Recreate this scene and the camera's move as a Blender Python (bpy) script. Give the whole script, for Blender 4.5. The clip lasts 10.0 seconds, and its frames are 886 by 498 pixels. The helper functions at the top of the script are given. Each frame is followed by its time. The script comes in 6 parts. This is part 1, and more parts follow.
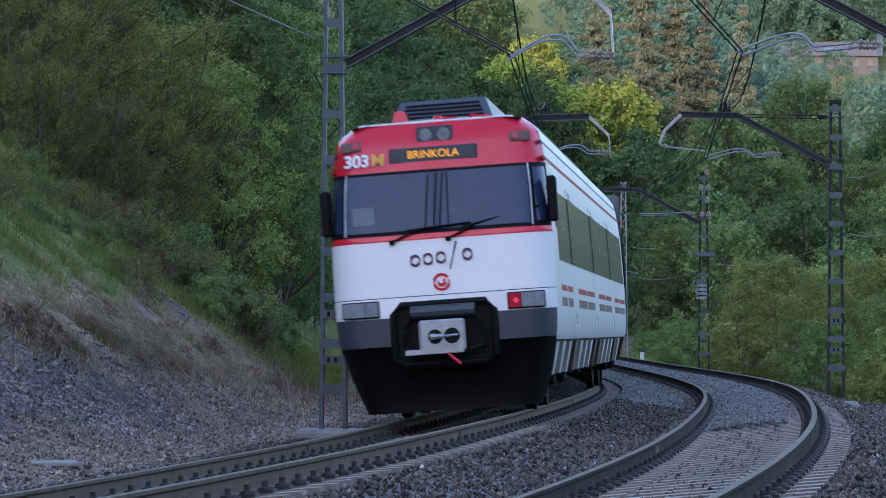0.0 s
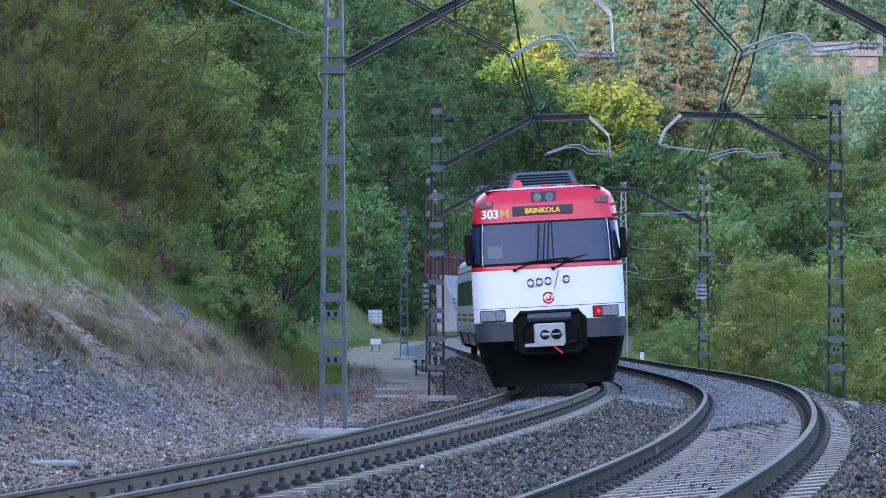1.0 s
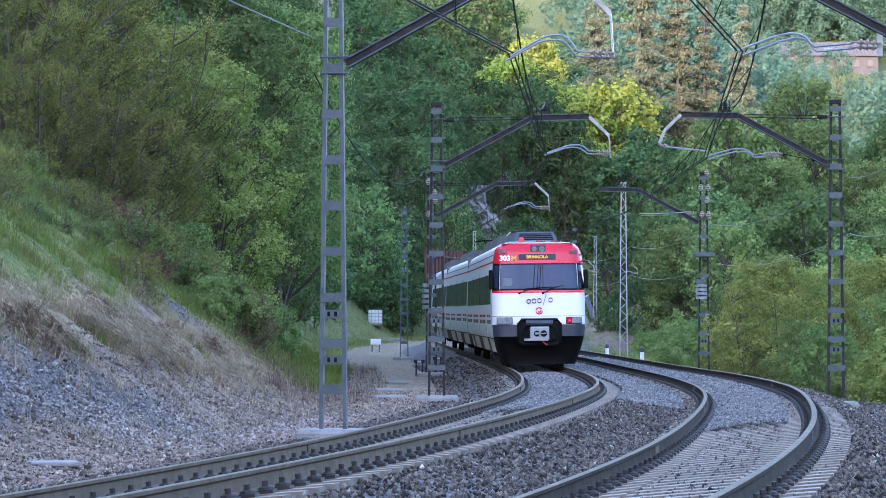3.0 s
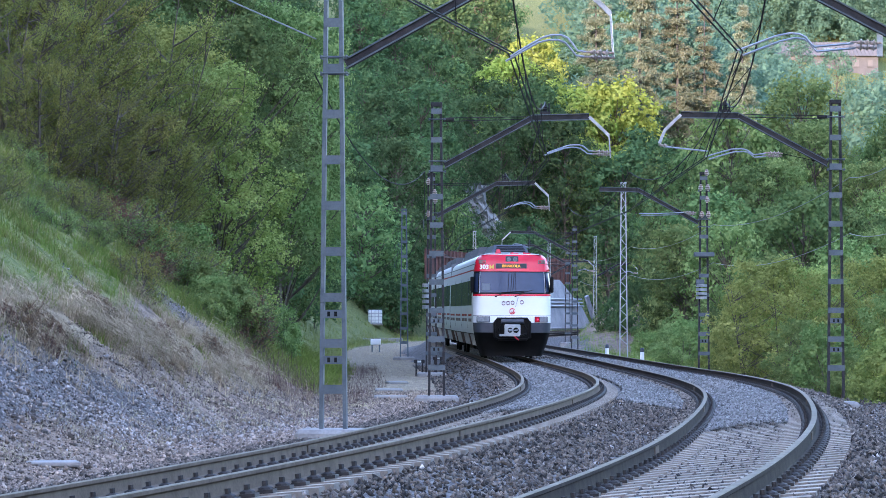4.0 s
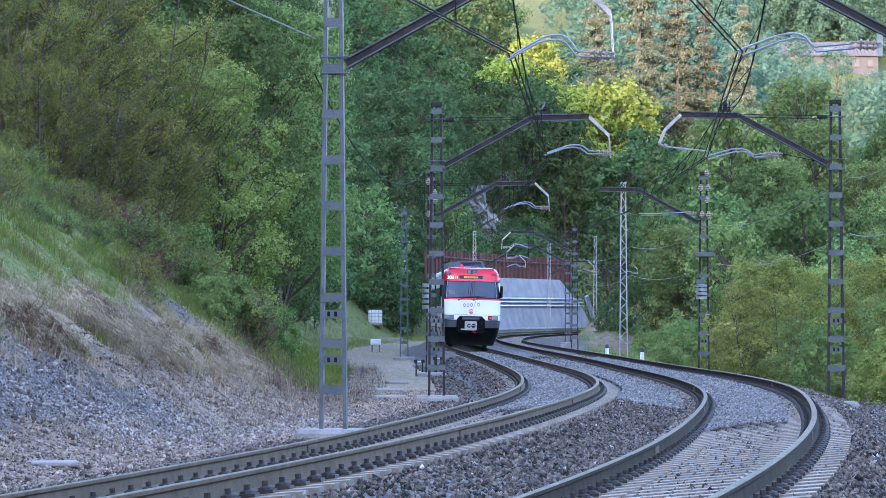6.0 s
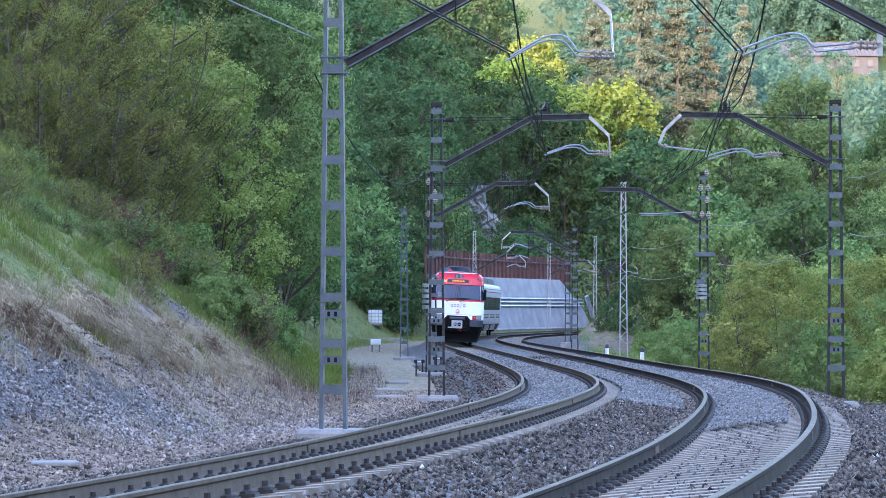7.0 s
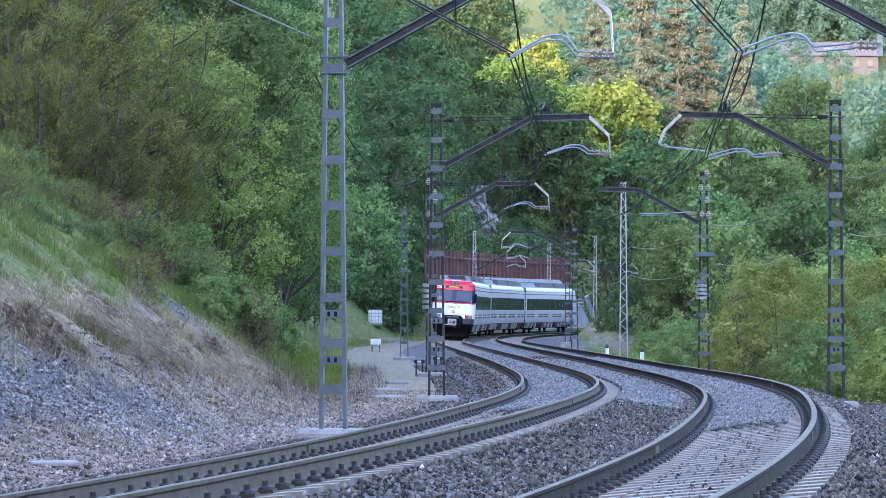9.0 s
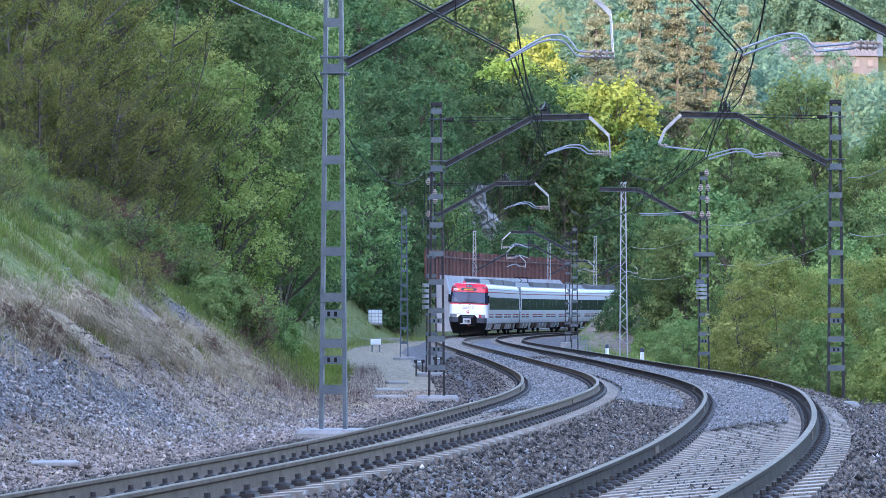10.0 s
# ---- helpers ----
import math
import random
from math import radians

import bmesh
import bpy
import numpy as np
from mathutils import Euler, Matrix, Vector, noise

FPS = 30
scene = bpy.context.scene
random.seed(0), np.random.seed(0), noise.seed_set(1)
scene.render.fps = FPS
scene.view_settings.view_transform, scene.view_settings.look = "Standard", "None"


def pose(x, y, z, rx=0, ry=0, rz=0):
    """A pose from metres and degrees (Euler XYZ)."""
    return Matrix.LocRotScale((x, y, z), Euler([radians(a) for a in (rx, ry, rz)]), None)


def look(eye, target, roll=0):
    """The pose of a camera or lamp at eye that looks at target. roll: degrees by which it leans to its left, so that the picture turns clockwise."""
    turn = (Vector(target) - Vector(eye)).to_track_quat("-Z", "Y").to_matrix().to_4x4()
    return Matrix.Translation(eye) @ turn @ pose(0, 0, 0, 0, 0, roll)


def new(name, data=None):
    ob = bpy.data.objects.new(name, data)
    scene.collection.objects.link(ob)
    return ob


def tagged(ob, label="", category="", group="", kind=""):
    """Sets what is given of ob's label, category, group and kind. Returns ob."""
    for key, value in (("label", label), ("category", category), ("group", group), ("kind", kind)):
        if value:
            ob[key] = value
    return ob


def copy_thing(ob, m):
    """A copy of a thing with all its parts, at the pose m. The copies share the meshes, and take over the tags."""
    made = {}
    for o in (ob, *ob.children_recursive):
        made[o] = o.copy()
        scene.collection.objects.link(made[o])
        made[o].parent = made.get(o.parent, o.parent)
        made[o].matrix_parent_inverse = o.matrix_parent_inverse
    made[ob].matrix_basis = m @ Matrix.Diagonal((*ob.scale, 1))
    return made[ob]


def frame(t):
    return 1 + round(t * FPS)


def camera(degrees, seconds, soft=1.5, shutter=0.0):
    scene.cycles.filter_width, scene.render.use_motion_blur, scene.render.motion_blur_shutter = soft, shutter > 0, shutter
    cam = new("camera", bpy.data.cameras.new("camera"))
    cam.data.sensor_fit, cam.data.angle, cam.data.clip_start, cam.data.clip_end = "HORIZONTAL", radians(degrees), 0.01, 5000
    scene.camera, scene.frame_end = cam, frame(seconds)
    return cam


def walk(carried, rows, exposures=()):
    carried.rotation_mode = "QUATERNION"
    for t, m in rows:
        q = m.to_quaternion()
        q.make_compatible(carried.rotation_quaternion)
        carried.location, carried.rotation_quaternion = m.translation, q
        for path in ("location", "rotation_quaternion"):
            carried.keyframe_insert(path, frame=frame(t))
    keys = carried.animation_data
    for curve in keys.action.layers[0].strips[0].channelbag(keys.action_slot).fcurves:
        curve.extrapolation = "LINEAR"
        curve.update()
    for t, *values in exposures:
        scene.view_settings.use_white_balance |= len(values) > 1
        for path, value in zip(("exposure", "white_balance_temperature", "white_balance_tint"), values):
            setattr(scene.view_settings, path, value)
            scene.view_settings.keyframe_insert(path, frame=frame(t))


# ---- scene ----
# ---- camera ----
cam = camera(15.917, 10.0, soft=0.7, shutter=0.4)
EYE = (0.0, 0.0, 1.28)
VIEW = pose(*EYE, 90 + 1.151, 0, 0)
walk(cam, [(0.0, VIEW), (10.0, VIEW)], exposures=[(0.0, 2.65, 6230, 32), (0.7, 3.24, 6230, 32), (1.5, 3.44, 6230, 32), (2.5, 3.57, 6230, 32), (5.0, 3.72, 6230, 32), (7.5, 3.8, 6230, 32), (10.0, 3.83, 6230, 32)])

# ---- light ----
SUN_WAY = Vector((0.25, 0.96, -0.124)).normalized()      # the way the light goes
world = bpy.data.worlds.new("sky")
scene.world = world
world.use_nodes = True
wn = world.node_tree.nodes
sky = wn.new("ShaderNodeTexSky")
sky.sky_type = "NISHITA"
sky.sun_disc = False
sky.sun_elevation = math.asin(-SUN_WAY.z)
sky.sun_rotation = math.atan2(-SUN_WAY.x, -SUN_WAY.y)
sky.air_density, sky.dust_density, sky.ozone_density = 1.0, 0.6, 2.0
wn["Background"].inputs["Strength"].default_value = 0.15
world.node_tree.links.new(sky.outputs["Color"], wn["Background"].inputs["Color"])
sun = new("sun", bpy.data.lights.new("sun", "SUN"))
sun.data.energy, sun.data.angle, sun.data.color = 1.0, radians(0.6), (1.0, 0.84, 0.6)
sun.matrix_world = look((0, 0, 80), Vector((0, 0, 80)) + SUN_WAY)

# ---- small tools ----
rng = np.random.default_rng(7)


def link_mesh(name, verts, faces, material, parent=None, smooth=False):
    me = bpy.data.meshes.new(name)
    me.from_pydata([tuple(v) for v in verts], [], [tuple(f) for f in faces])
    me.materials.append(material)
    if smooth:
        me.polygons.foreach_set("use_smooth", [True] * len(me.polygons))
    me.update()
    ob = new(name, me)
    ob.parent = parent
    return ob


def big_mesh(name, verts, size, material, parent=None):
    """A mesh of loose polygons with `size` corners each, in corner order."""
    me = bpy.data.meshes.new(name)
    n = len(verts)
    me.vertices.add(n)
    me.vertices.foreach_set("co", np.asarray(verts, np.float32).ravel())
    me.loops.add(n)
    me.loops.foreach_set("vertex_index", np.arange(n, dtype=np.int32))
    me.polygons.add(n // size)
    me.polygons.foreach_set("loop_start", np.arange(0, n, size, dtype=np.int32))
    me.update(calc_edges=True)
    me.materials.append(material)
    ob = new(name, me)
    ob.parent = parent
    return ob


def part(name, bm, material, parent, label="", smooth=False):
    """One bmesh as one mesh object under a thing or a part."""
    me = bpy.data.meshes.new(name)
    bm.to_mesh(me)
    bm.free()
    me.materials.append(material)
    if smooth:
        me.polygons.foreach_set("use_smooth", [True] * len(me.polygons))
    ob = new(name, me)
    ob.parent = parent
    if label:
        tagged(ob, label)
    return ob


def empty(name, m, label, category, group="", kind=""):
    ob = new(name)
    ob.empty_display_size = 0.2
    ob.matrix_world = m
    return tagged(ob, label, category, group, kind)


def box(bm, c, size, bevel=0.0, m=None):
    r = bmesh.ops.create_cube(bm, size=1.0, matrix=Matrix.Translation(c) @ Matrix.Diagonal((*size, 1)))
    vs = r["verts"]
    if m is not None:
        bmesh.ops.transform(bm, matrix=m, verts=vs)
    if bevel:
        es = list({e for v in vs for e in v.link_edges})
        bmesh.ops.bevel(bm, geom=es, offset=bevel, segments=1, affect="EDGES")
    return bm


def beam(bm, p, q, w, h, up=(0, 0, 1)):
    """A bar of section w by h from p to q."""
    p, q = Vector(p), Vector(q)
    d = (q - p)
    n = d.length
    d.normalize()
    u = Vector(up)
    if abs(d.dot(u)) > 0.95:
        u = Vector((0, 1, 0))
    s = d.cross(u).normalized()
    u = s.cross(d)
    m = Matrix((s, d, u)).transposed().to_4x4()
    m.translation = (p + q) / 2
    bmesh.ops.create_cube(bm, size=1.0, matrix=m @ Matrix.Diagonal((w, n, h, 1)))
    return bm


def tube(bm, pts, r, n=8):
    """A round bar along points."""
    pts = [Vector(p) for p in pts]
    rings = []
    for i, p in enumerate(pts):
        d = (pts[min(i + 1, len(pts) - 1)] - pts[max(i - 1, 0)]).normalized()
        u = Vector((0, 0, 1)) if abs(d.z) < 0.9 else Vector((0, 1, 0))
        s = d.cross(u).normalized()
        u = s.cross(d)
        rr = r[i] if isinstance(r, (list, tuple)) else r
        rings.append([bm.verts.new(p + (s * math.cos(a) + u * math.sin(a)) * rr) for a in (2 * math.pi * k / n for k in range(n))])
    for a, b in zip(rings, rings[1:]):
        for k in range(n):
            bm.faces.new((a[k], a[(k + 1) % n], b[(k + 1) % n], b[k]))
    bm.faces.new(rings[0][::-1])
    bm.faces.new(rings[-1])
    return bm


def disc_stack(bm, p, axis, radii, step):
    """An insulator: a stack of flared discs along an axis."""
    axis = Vector(axis).normalized()
    pts, rs = [], []
    for i, r in enumerate(radii):
        pts += [Vector(p) + axis * (i * step), Vector(p) + axis * (i * step + step * 0.45)]
        rs += [r, r * 0.5]
    return tube(bm, pts, rs, 10)


# ---- materials ----
def material(name, c1, c2=None, rough=0.7, scale=8.0, bump=0.0, metal=0.0, detail=6.0, fine=None, vary=0.0, island=False, emit=0.0, spec=0.5):
    """Two tones mixed by noise at two scales, with a fine relief; vary: how much pieces differ from one another."""
    m = bpy.data.materials.new(name)
    m.use_nodes = True
    nt = m.node_tree
    n, l = nt.nodes, nt.links
    b = n["Principled BSDF"]
    b.inputs["Roughness"].default_value = rough
    b.inputs["Metallic"].default_value = metal
    b.inputs["Specular IOR Level"].default_value = spec
    c2 = c2 or tuple(v * 0.8 for v in c1)
    co = n.new("ShaderNodeTexCoord")
    n1 = n.new("ShaderNodeTexNoise")
    n1.inputs["Scale"].default_value, n1.inputs["Detail"].default_value = scale, detail
    l.new(co.outputs["Object"], n1.inputs["Vector"])
    n2 = n.new("ShaderNodeTexNoise")
    n2.inputs["Scale"].default_value, n2.inputs["Detail"].default_value = fine or scale * 9, 3
    l.new(co.outputs["Object"], n2.inputs["Vector"])
    mx = n.new("ShaderNodeMix")
    mx.data_type = "FLOAT"
    mx.inputs[0].default_value = 0.35
    l.new(n1.outputs["Fac"], mx.inputs[2])
    l.new(n2.outputs["Fac"], mx.inputs[3])
    rp = n.new("ShaderNodeValToRGB")
    rp.color_ramp.elements[0].position, rp.color_ramp.elements[1].position = 0.35, 0.65
    rp.color_ramp.elements[0].color, rp.color_ramp.elements[1].color = (*c1, 1), (*c2, 1)
    l.new(mx.outputs[0], rp.inputs["Fac"])
    out = rp.outputs["Color"]
    if vary:
        hv = n.new("ShaderNodeHueSaturation")
        mr = n.new("ShaderNodeMapRange")
        mr.inputs["To Min"].default_value, mr.inputs["To Max"].default_value = 1 - vary, 1 + vary
        if island:
            l.new(n.new("ShaderNodeNewGeometry").outputs["Random Per Island"], mr.inputs["Value"])
        else:
            l.new(n.new("ShaderNodeObjectInfo").outputs["Random"], mr.inputs["Value"])
        l.new(mr.outputs["Result"], hv.inputs["Value"])
        l.new(out, hv.inputs["Color"])
        out = hv.outputs["Color"]
    l.new(out, b.inputs["Base Color"])
    if bump:
        bp = n.new("ShaderNodeBump")
        bp.inputs["Strength"].default_value, bp.inputs["Distance"].default_value = bump, 0.02
        l.new(mx.outputs[0], bp.inputs["Height"])
        l.new(bp.outputs["Normal"], b.inputs["Normal"])
    if emit:
        b.inputs["Emission Color"].default_value = (*c1, 1)
        b.inputs["Emission Strength"].default_value = emit
    return m


def leaf_material(name, c1, c2, tone=0.28, glow=0.2, patch=0.7):
    """Leaves that let some light through; leaves and trees differ a little in tone."""
    m = bpy.data.materials.new(name)
    m.use_nodes = True
    nt = m.node_tree
    n, l = nt.nodes, nt.links
    n.remove(n["Principled BSDF"])
    geo, inf = n.new("ShaderNodeNewGeometry"), n.new("ShaderNodeObjectInfo")
    rp = n.new("ShaderNodeMix")
    rp.data_type = "RGBA"
    rp.inputs[6].default_value, rp.inputs[7].default_value = (*c1, 1), (*c2, 1)
    co, nz, sp, mf = n.new("ShaderNodeTexCoord"), n.new("ShaderNodeTexNoise"), n.new("ShaderNodeMapRange"), n.new("ShaderNodeMix")
    nz.inputs["Scale"].default_value, nz.inputs["Detail"].default_value = patch, 3
    sp.inputs["From Min"].default_value, sp.inputs["From Max"].default_value = 0.36, 0.64
    mf.inputs[0].default_value = 0.45
    l.new(co.outputs["Object"], nz.inputs["Vector"])
    l.new(nz.outputs["Fac"], sp.inputs["Value"])
    l.new(sp.outputs["Result"], mf.inputs[2])
    l.new(geo.outputs["Random Per Island"], mf.inputs[3])
    l.new(mf.outputs[0], rp.inputs[0])
    hv = n.new("ShaderNodeHueSaturation")
    mr, mh = n.new("ShaderNodeMapRange"), n.new("ShaderNodeMapRange")
    mr.inputs["To Min"].default_value, mr.inputs["To Max"].default_value = 1 - tone, 1 + tone
    mh.inputs["To Min"].default_value, mh.inputs["To Max"].default_value = 0.48, 0.525
    l.new(inf.outputs["Random"], mr.inputs["Value"])
    l.new(inf.outputs["Random"], mh.inputs["Value"])
    l.new(mr.outputs["Result"], hv.inputs["Value"])
    l.new(mh.outputs["Result"], hv.inputs["Hue"])
    l.new(rp.outputs[2], hv.inputs["Color"])
    d, t, mix = n.new("ShaderNodeBsdfDiffuse"), n.new("ShaderNodeBsdfTranslucent"), n.new("ShaderNodeMixShader")
    l.new(hv.outputs["Color"], d.inputs["Color"])
    l.new(hv.outputs["Color"], t.inputs["Color"])
    mix.inputs[0].default_value = glow
    l.new(d.outputs[0], mix.inputs[1])
    l.new(t.outputs[0], mix.inputs[2])
    l.new(mix.outputs[0], n["Material Output"].inputs["Surface"])
    return m


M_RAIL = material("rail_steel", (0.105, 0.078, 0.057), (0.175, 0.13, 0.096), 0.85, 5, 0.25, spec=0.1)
# right track's rails: darker copy of the steel, with side shade put in
M_RAIL_SHADE = material("shaded_rail_steel", (0.025, 0.0185, 0.015), (0.05, 0.037, 0.029), 0.85, 5, 0.25, spec=0.1)
M_RAILTOP = material("rail_head", (0.18, 0.152, 0.115), (0.25, 0.215, 0.165), 0.8, 3, 0.0, spec=0.05)
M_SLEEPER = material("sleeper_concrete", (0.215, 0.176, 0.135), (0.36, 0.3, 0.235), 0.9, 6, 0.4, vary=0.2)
# sleeper sides: the shade of the gaps is put into a darker concrete
M_SLEEPER_SIDE = material("shaded_side_concrete", (0.15, 0.125, 0.1), (0.24, 0.2, 0.165), 0.95, 6, 0.4)
M_CLIP = material("clip_iron", (0.014, 0.011, 0.01), (0.032, 0.025, 0.021), 0.7, 20)
M_STONE = material("ballast_stone", (0.022, 0.018, 0.015), (0.18, 0.142, 0.112), 0.9, 7, 0.3, vary=0.95, island=True)
M_STONE_FRESH = material("fresh_ballast_stone", (0.088, 0.085, 0.08), (0.275, 0.266, 0.25), 0.9, 7, 0.3, vary=0.6, island=True)
M_SHALE = material("blue_grey_shale", (0.07, 0.061, 0.058), (0.345, 0.3, 0.282), 0.85, 6, 0.3, vary=0.75, island=True)
M_CHIP = material("brown_chippings", (0.076, 0.057, 0.045), (0.4, 0.308, 0.245), 0.95, 6, 0.3, vary=0.8, island=True)
M_SCREE = material("scree_stone", (0.1, 0.088, 0.08), (0.45, 0.4, 0.37), 0.9, 7, 0.3, vary=0.8, island=True)
M_MAST = material("mast_paint", (0.062, 0.08, 0.091), (0.105, 0.127, 0.14), 0.6, 4, 0.1, spec=0.3)
M_MAST_DARK = material("mast_rust", (0.018, 0.017, 0.019), (0.045, 0.04, 0.04), 0.75, 5, 0.2, spec=0.2)
M_GALV = material("galvanised_steel", (0.26, 0.28, 0.31), (0.38, 0.4, 0.43), 0.4, 6, 0.0, metal=0.55)
M_CERAMIC = material("insulator_ceramic", (0.4, 0.33, 0.28), (0.2, 0.12, 0.09), 0.3, 14)
M_WIRE = material("copper_wire", (0.01, 0.01, 0.012), (0.02, 0.02, 0.02), 0.7, 4, spec=0.1)
M_CABLE = material("pale_cable", (0.19, 0.2, 0.19), (0.26, 0.27, 0.25), 0.6, 4)
M_CONCRETE = material("weathered_concrete", (0.23, 0.23, 0.24), (0.38, 0.37, 0.37), 0.9, 0.7, 0.4, fine=6)
M_ROCK = material("grey_rock", (0.09, 0.1, 0.08), (0.27, 0.265, 0.265), 0.95, 0.5, 0.5, fine=3)
M_FOOTING = material("footing_concrete", (0.2, 0.19, 0.18), (0.33, 0.31, 0.29), 0.9, 3, 0.5)
M_FENCE = material("rusty_fence", (0.085, 0.03, 0.024), (0.14, 0.055, 0.04), 0.85, 3, 0.2, vary=0.25)
M_WHITE = material("white_paint", (0.84, 0.85, 0.86), (0.88, 0.885, 0.885), 0.25, 1.5)
M_SIDE = material("pale_grey_side", (0.6, 0.6, 0.58), (0.67, 0.67, 0.65), 0.45, 1.2, fine=5, spec=0.25)
M_RED = material("red_paint", (0.7, 0.012, 0.035), (0.76, 0.018, 0.042), 0.25, 1.5)
M_STRIPE = material("side_stripe", (0.34, 0.035, 0.025), (0.4, 0.05, 0.03), 0.6, 3, spec=0.1)
M_STRIPE_GREY = material("side_stripe_grey", (0.15, 0.1, 0.085), (0.19, 0.13, 0.11), 0.6, 3, spec=0.1)
M_BUMPER = material("bumper_grey", (0.03, 0.038, 0.052), (0.042, 0.052, 0.07), 0.5, 4)
M_BLACK = material("black_apron", (0.0025, 0.0025, 0.003), (0.005, 0.005, 0.005), 0.6, 5, spec=0.15)
M_UNDER = material("underframe_dirt", (0.006, 0.0055, 0.005), (0.014, 0.012, 0.011), 0.85, 5, spec=0.1)
M_ROOF = material("roof_grey", (0.1, 0.105, 0.11), (0.16, 0.165, 0.165), 0.65, 2, 0.1)
M_ROOFDARK = material("sooty_roof_box", (0.045, 0.042, 0.042), (0.085, 0.078, 0.075), 0.75, 2, 0.1)
M_ROOFBOX = material("roof_box_blue_grey", (0.055, 0.065, 0.085), (0.08, 0.09, 0.11), 0.5, 3)
M_GLASS = material("dark_window_glass", (0.018, 0.032, 0.07), (0.024, 0.04, 0.085), 0.1, 0.6, spec=0.4)
M_BAND = material("window_band_glass", (0.03, 0.048, 0.04), (0.045, 0.065, 0.055), 0.2, 1.0, spec=0.35)
M_LENS = material("lamp_lens", (0.15, 0.17, 0.19), (0.3, 0.32, 0.34), 0.12, 12)
M_REDLAMP = material("red_tail_lamp", (0.4, 0.015, 0.035), (0.25, 0.01, 0.02), 0.2, 12, emit=0.02)
M_AMBER = material("amber_display", (1.0, 0.42, 0.03), (1.0, 0.4, 0.02), 0.5, 4, emit=0.09)
M_PURPLE = material("purple_mark", (0.09, 0.012, 0.05), (0.11, 0.016, 0.06), 0.4, 4)
M_YELLOW = material("yellow_letter", (0.78, 0.42, 0.03), (0.8, 0.45, 0.04), 0.4, 4)
M_COUPLER = material("coupler_steel", (0.33, 0.34, 0.36), (0.46, 0.47, 0.48), 0.45, 8, metal=0.35)
M_PLASTIC = material("milky_plastic", (0.62, 0.64, 0.63), (0.72, 0.74, 0.73), 0.4, 3)
M_BARK = material("bark", (0.07, 0.055, 0.042), (0.13, 0.105, 0.08), 0.95, 4, 0.5)
M_BARK_GREY = material("grey_conifer_bark", (0.05, 0.05, 0.05), (0.1, 0.095, 0.09), 0.95, 4, 0.5)
M_BARK_PALE = material("pale_bark", (0.17, 0.15, 0.12), (0.26, 0.23, 0.19), 0.95, 4, 0.5)
M_PLASTER = material("house_plaster", (0.075, 0.072, 0.076), (0.105, 0.1, 0.106), 0.9, 0.5)
M_TILE = material("roof_tile", (0.1, 0.096, 0.1), (0.14, 0.132, 0.135), 0.9, 1.2)
M_LEAF = leaf_material("spring_leaves", (0.100, 0.168, 0.050), (0.273, 0.332, 0.123))
M_LEAF_LIGHT = leaf_material("light_spring_leaves", (0.137, 0.200, 0.046), (0.382, 0.419, 0.137), 0.12)
M_LEAF_MID = leaf_material("green_leaves", (0.074, 0.137, 0.05), (0.182, 0.25, 0.09))
M_LEAF_DARK = leaf_material("dark_leaves", (0.047, 0.1, 0.043), (0.123, 0.187, 0.076))
M_LEAF_OLIVE = leaf_material("young_olive_leaves", (0.1, 0.118, 0.03), (0.31, 0.31, 0.095), 0.12)
M_LEAF_RUST = leaf_material("rusty_bramble_leaves", (0.118, 0.056, 0.041), (0.273, 0.155, 0.105), 0.2)
# sunlit trees: warm low sunlight is put into this brighter, yellower leaf colour
M_LEAF_SUNLIT = leaf_material("sunlight_tinted_leaves", (0.19, 0.27, 0.05), (0.42, 0.49, 0.12), 0.1)
M_NEEDLE = leaf_material("brownish_needles", (0.085, 0.12, 0.08), (0.26, 0.27, 0.185), 0.15, 0.2)
# far leaves: the haze of distance is put into this paler, bluer colour
M_LEAF_FAR = leaf_material("haze_tinted_far_leaves", (0.1, 0.195, 0.135), (0.15, 0.255, 0.175), 0.12, 0.5, 0.2)
M_GRASS = leaf_material("slope_grass", (0.085, 0.12, 0.03), (0.32, 0.325, 0.11), 0.1)
M_FRESH = leaf_material("fresh_grass", (0.09, 0.15, 0.028), (0.28, 0.35, 0.085), 0.1)
M_STRAW = leaf_material("dry_straw", (0.27, 0.2, 0.125), (0.72, 0.58, 0.39), 0.1, 0.25)
M_TWIG = material("dry_twigs", (0.07, 0.04, 0.032), (0.2, 0.125, 0.1), 0.95, 4, vary=0.3, island=True)

# ---- the line: plan, cant and level of the double track ----
GAP, GAUGE = 3.918, 1.74
K_AT = [0, 6, 12, 18, 24, 32, 40, 50, 60, 75, 90, 110, 130, 150, 170, 190, 215, 240, 280, 330, 480, 560]
K_OF = [.00424, .00424, .00316, .00306, .00182, .0014, .00337, .00329, .00141, .00207, .00058, .0003, -.00019, -.00012, -.00146, -.00168, -.0026, -.00341, -.00249, -.00249, -.0025, 0]
C_AT = [0, 15, 30, 45, 70, 100, 130, 160, 190, 230, 330]
C_OF = [.0947, .0985, .0732, .0588, .0372, -.0012, -.0085, -.0356, -.0794, -.0421, -.0455]
Z_AT = [0, 25, 50, 80, 120, 160, 200, 250, 330]
Z_OF = [0, -.1353, -.283, -.4717, -.4641, -.4506, -.4502, -.4601, -.3703]
STEP = 0.5
SS = np.arange(-40, 700, STEP)
kk = np.interp(SS, K_AT, K_OF)
th = np.concatenate([[0], np.cumsum((kk[1:] + kk[:-1]) / 2 * STEP)])
I0 = int(round(40 / STEP))
th += -0.1925 - th[I0]
mid = (th[1:] + th[:-1]) / 2
LX = np.concatenate([[0], np.cumsum(-np.sin(mid) * STEP)])
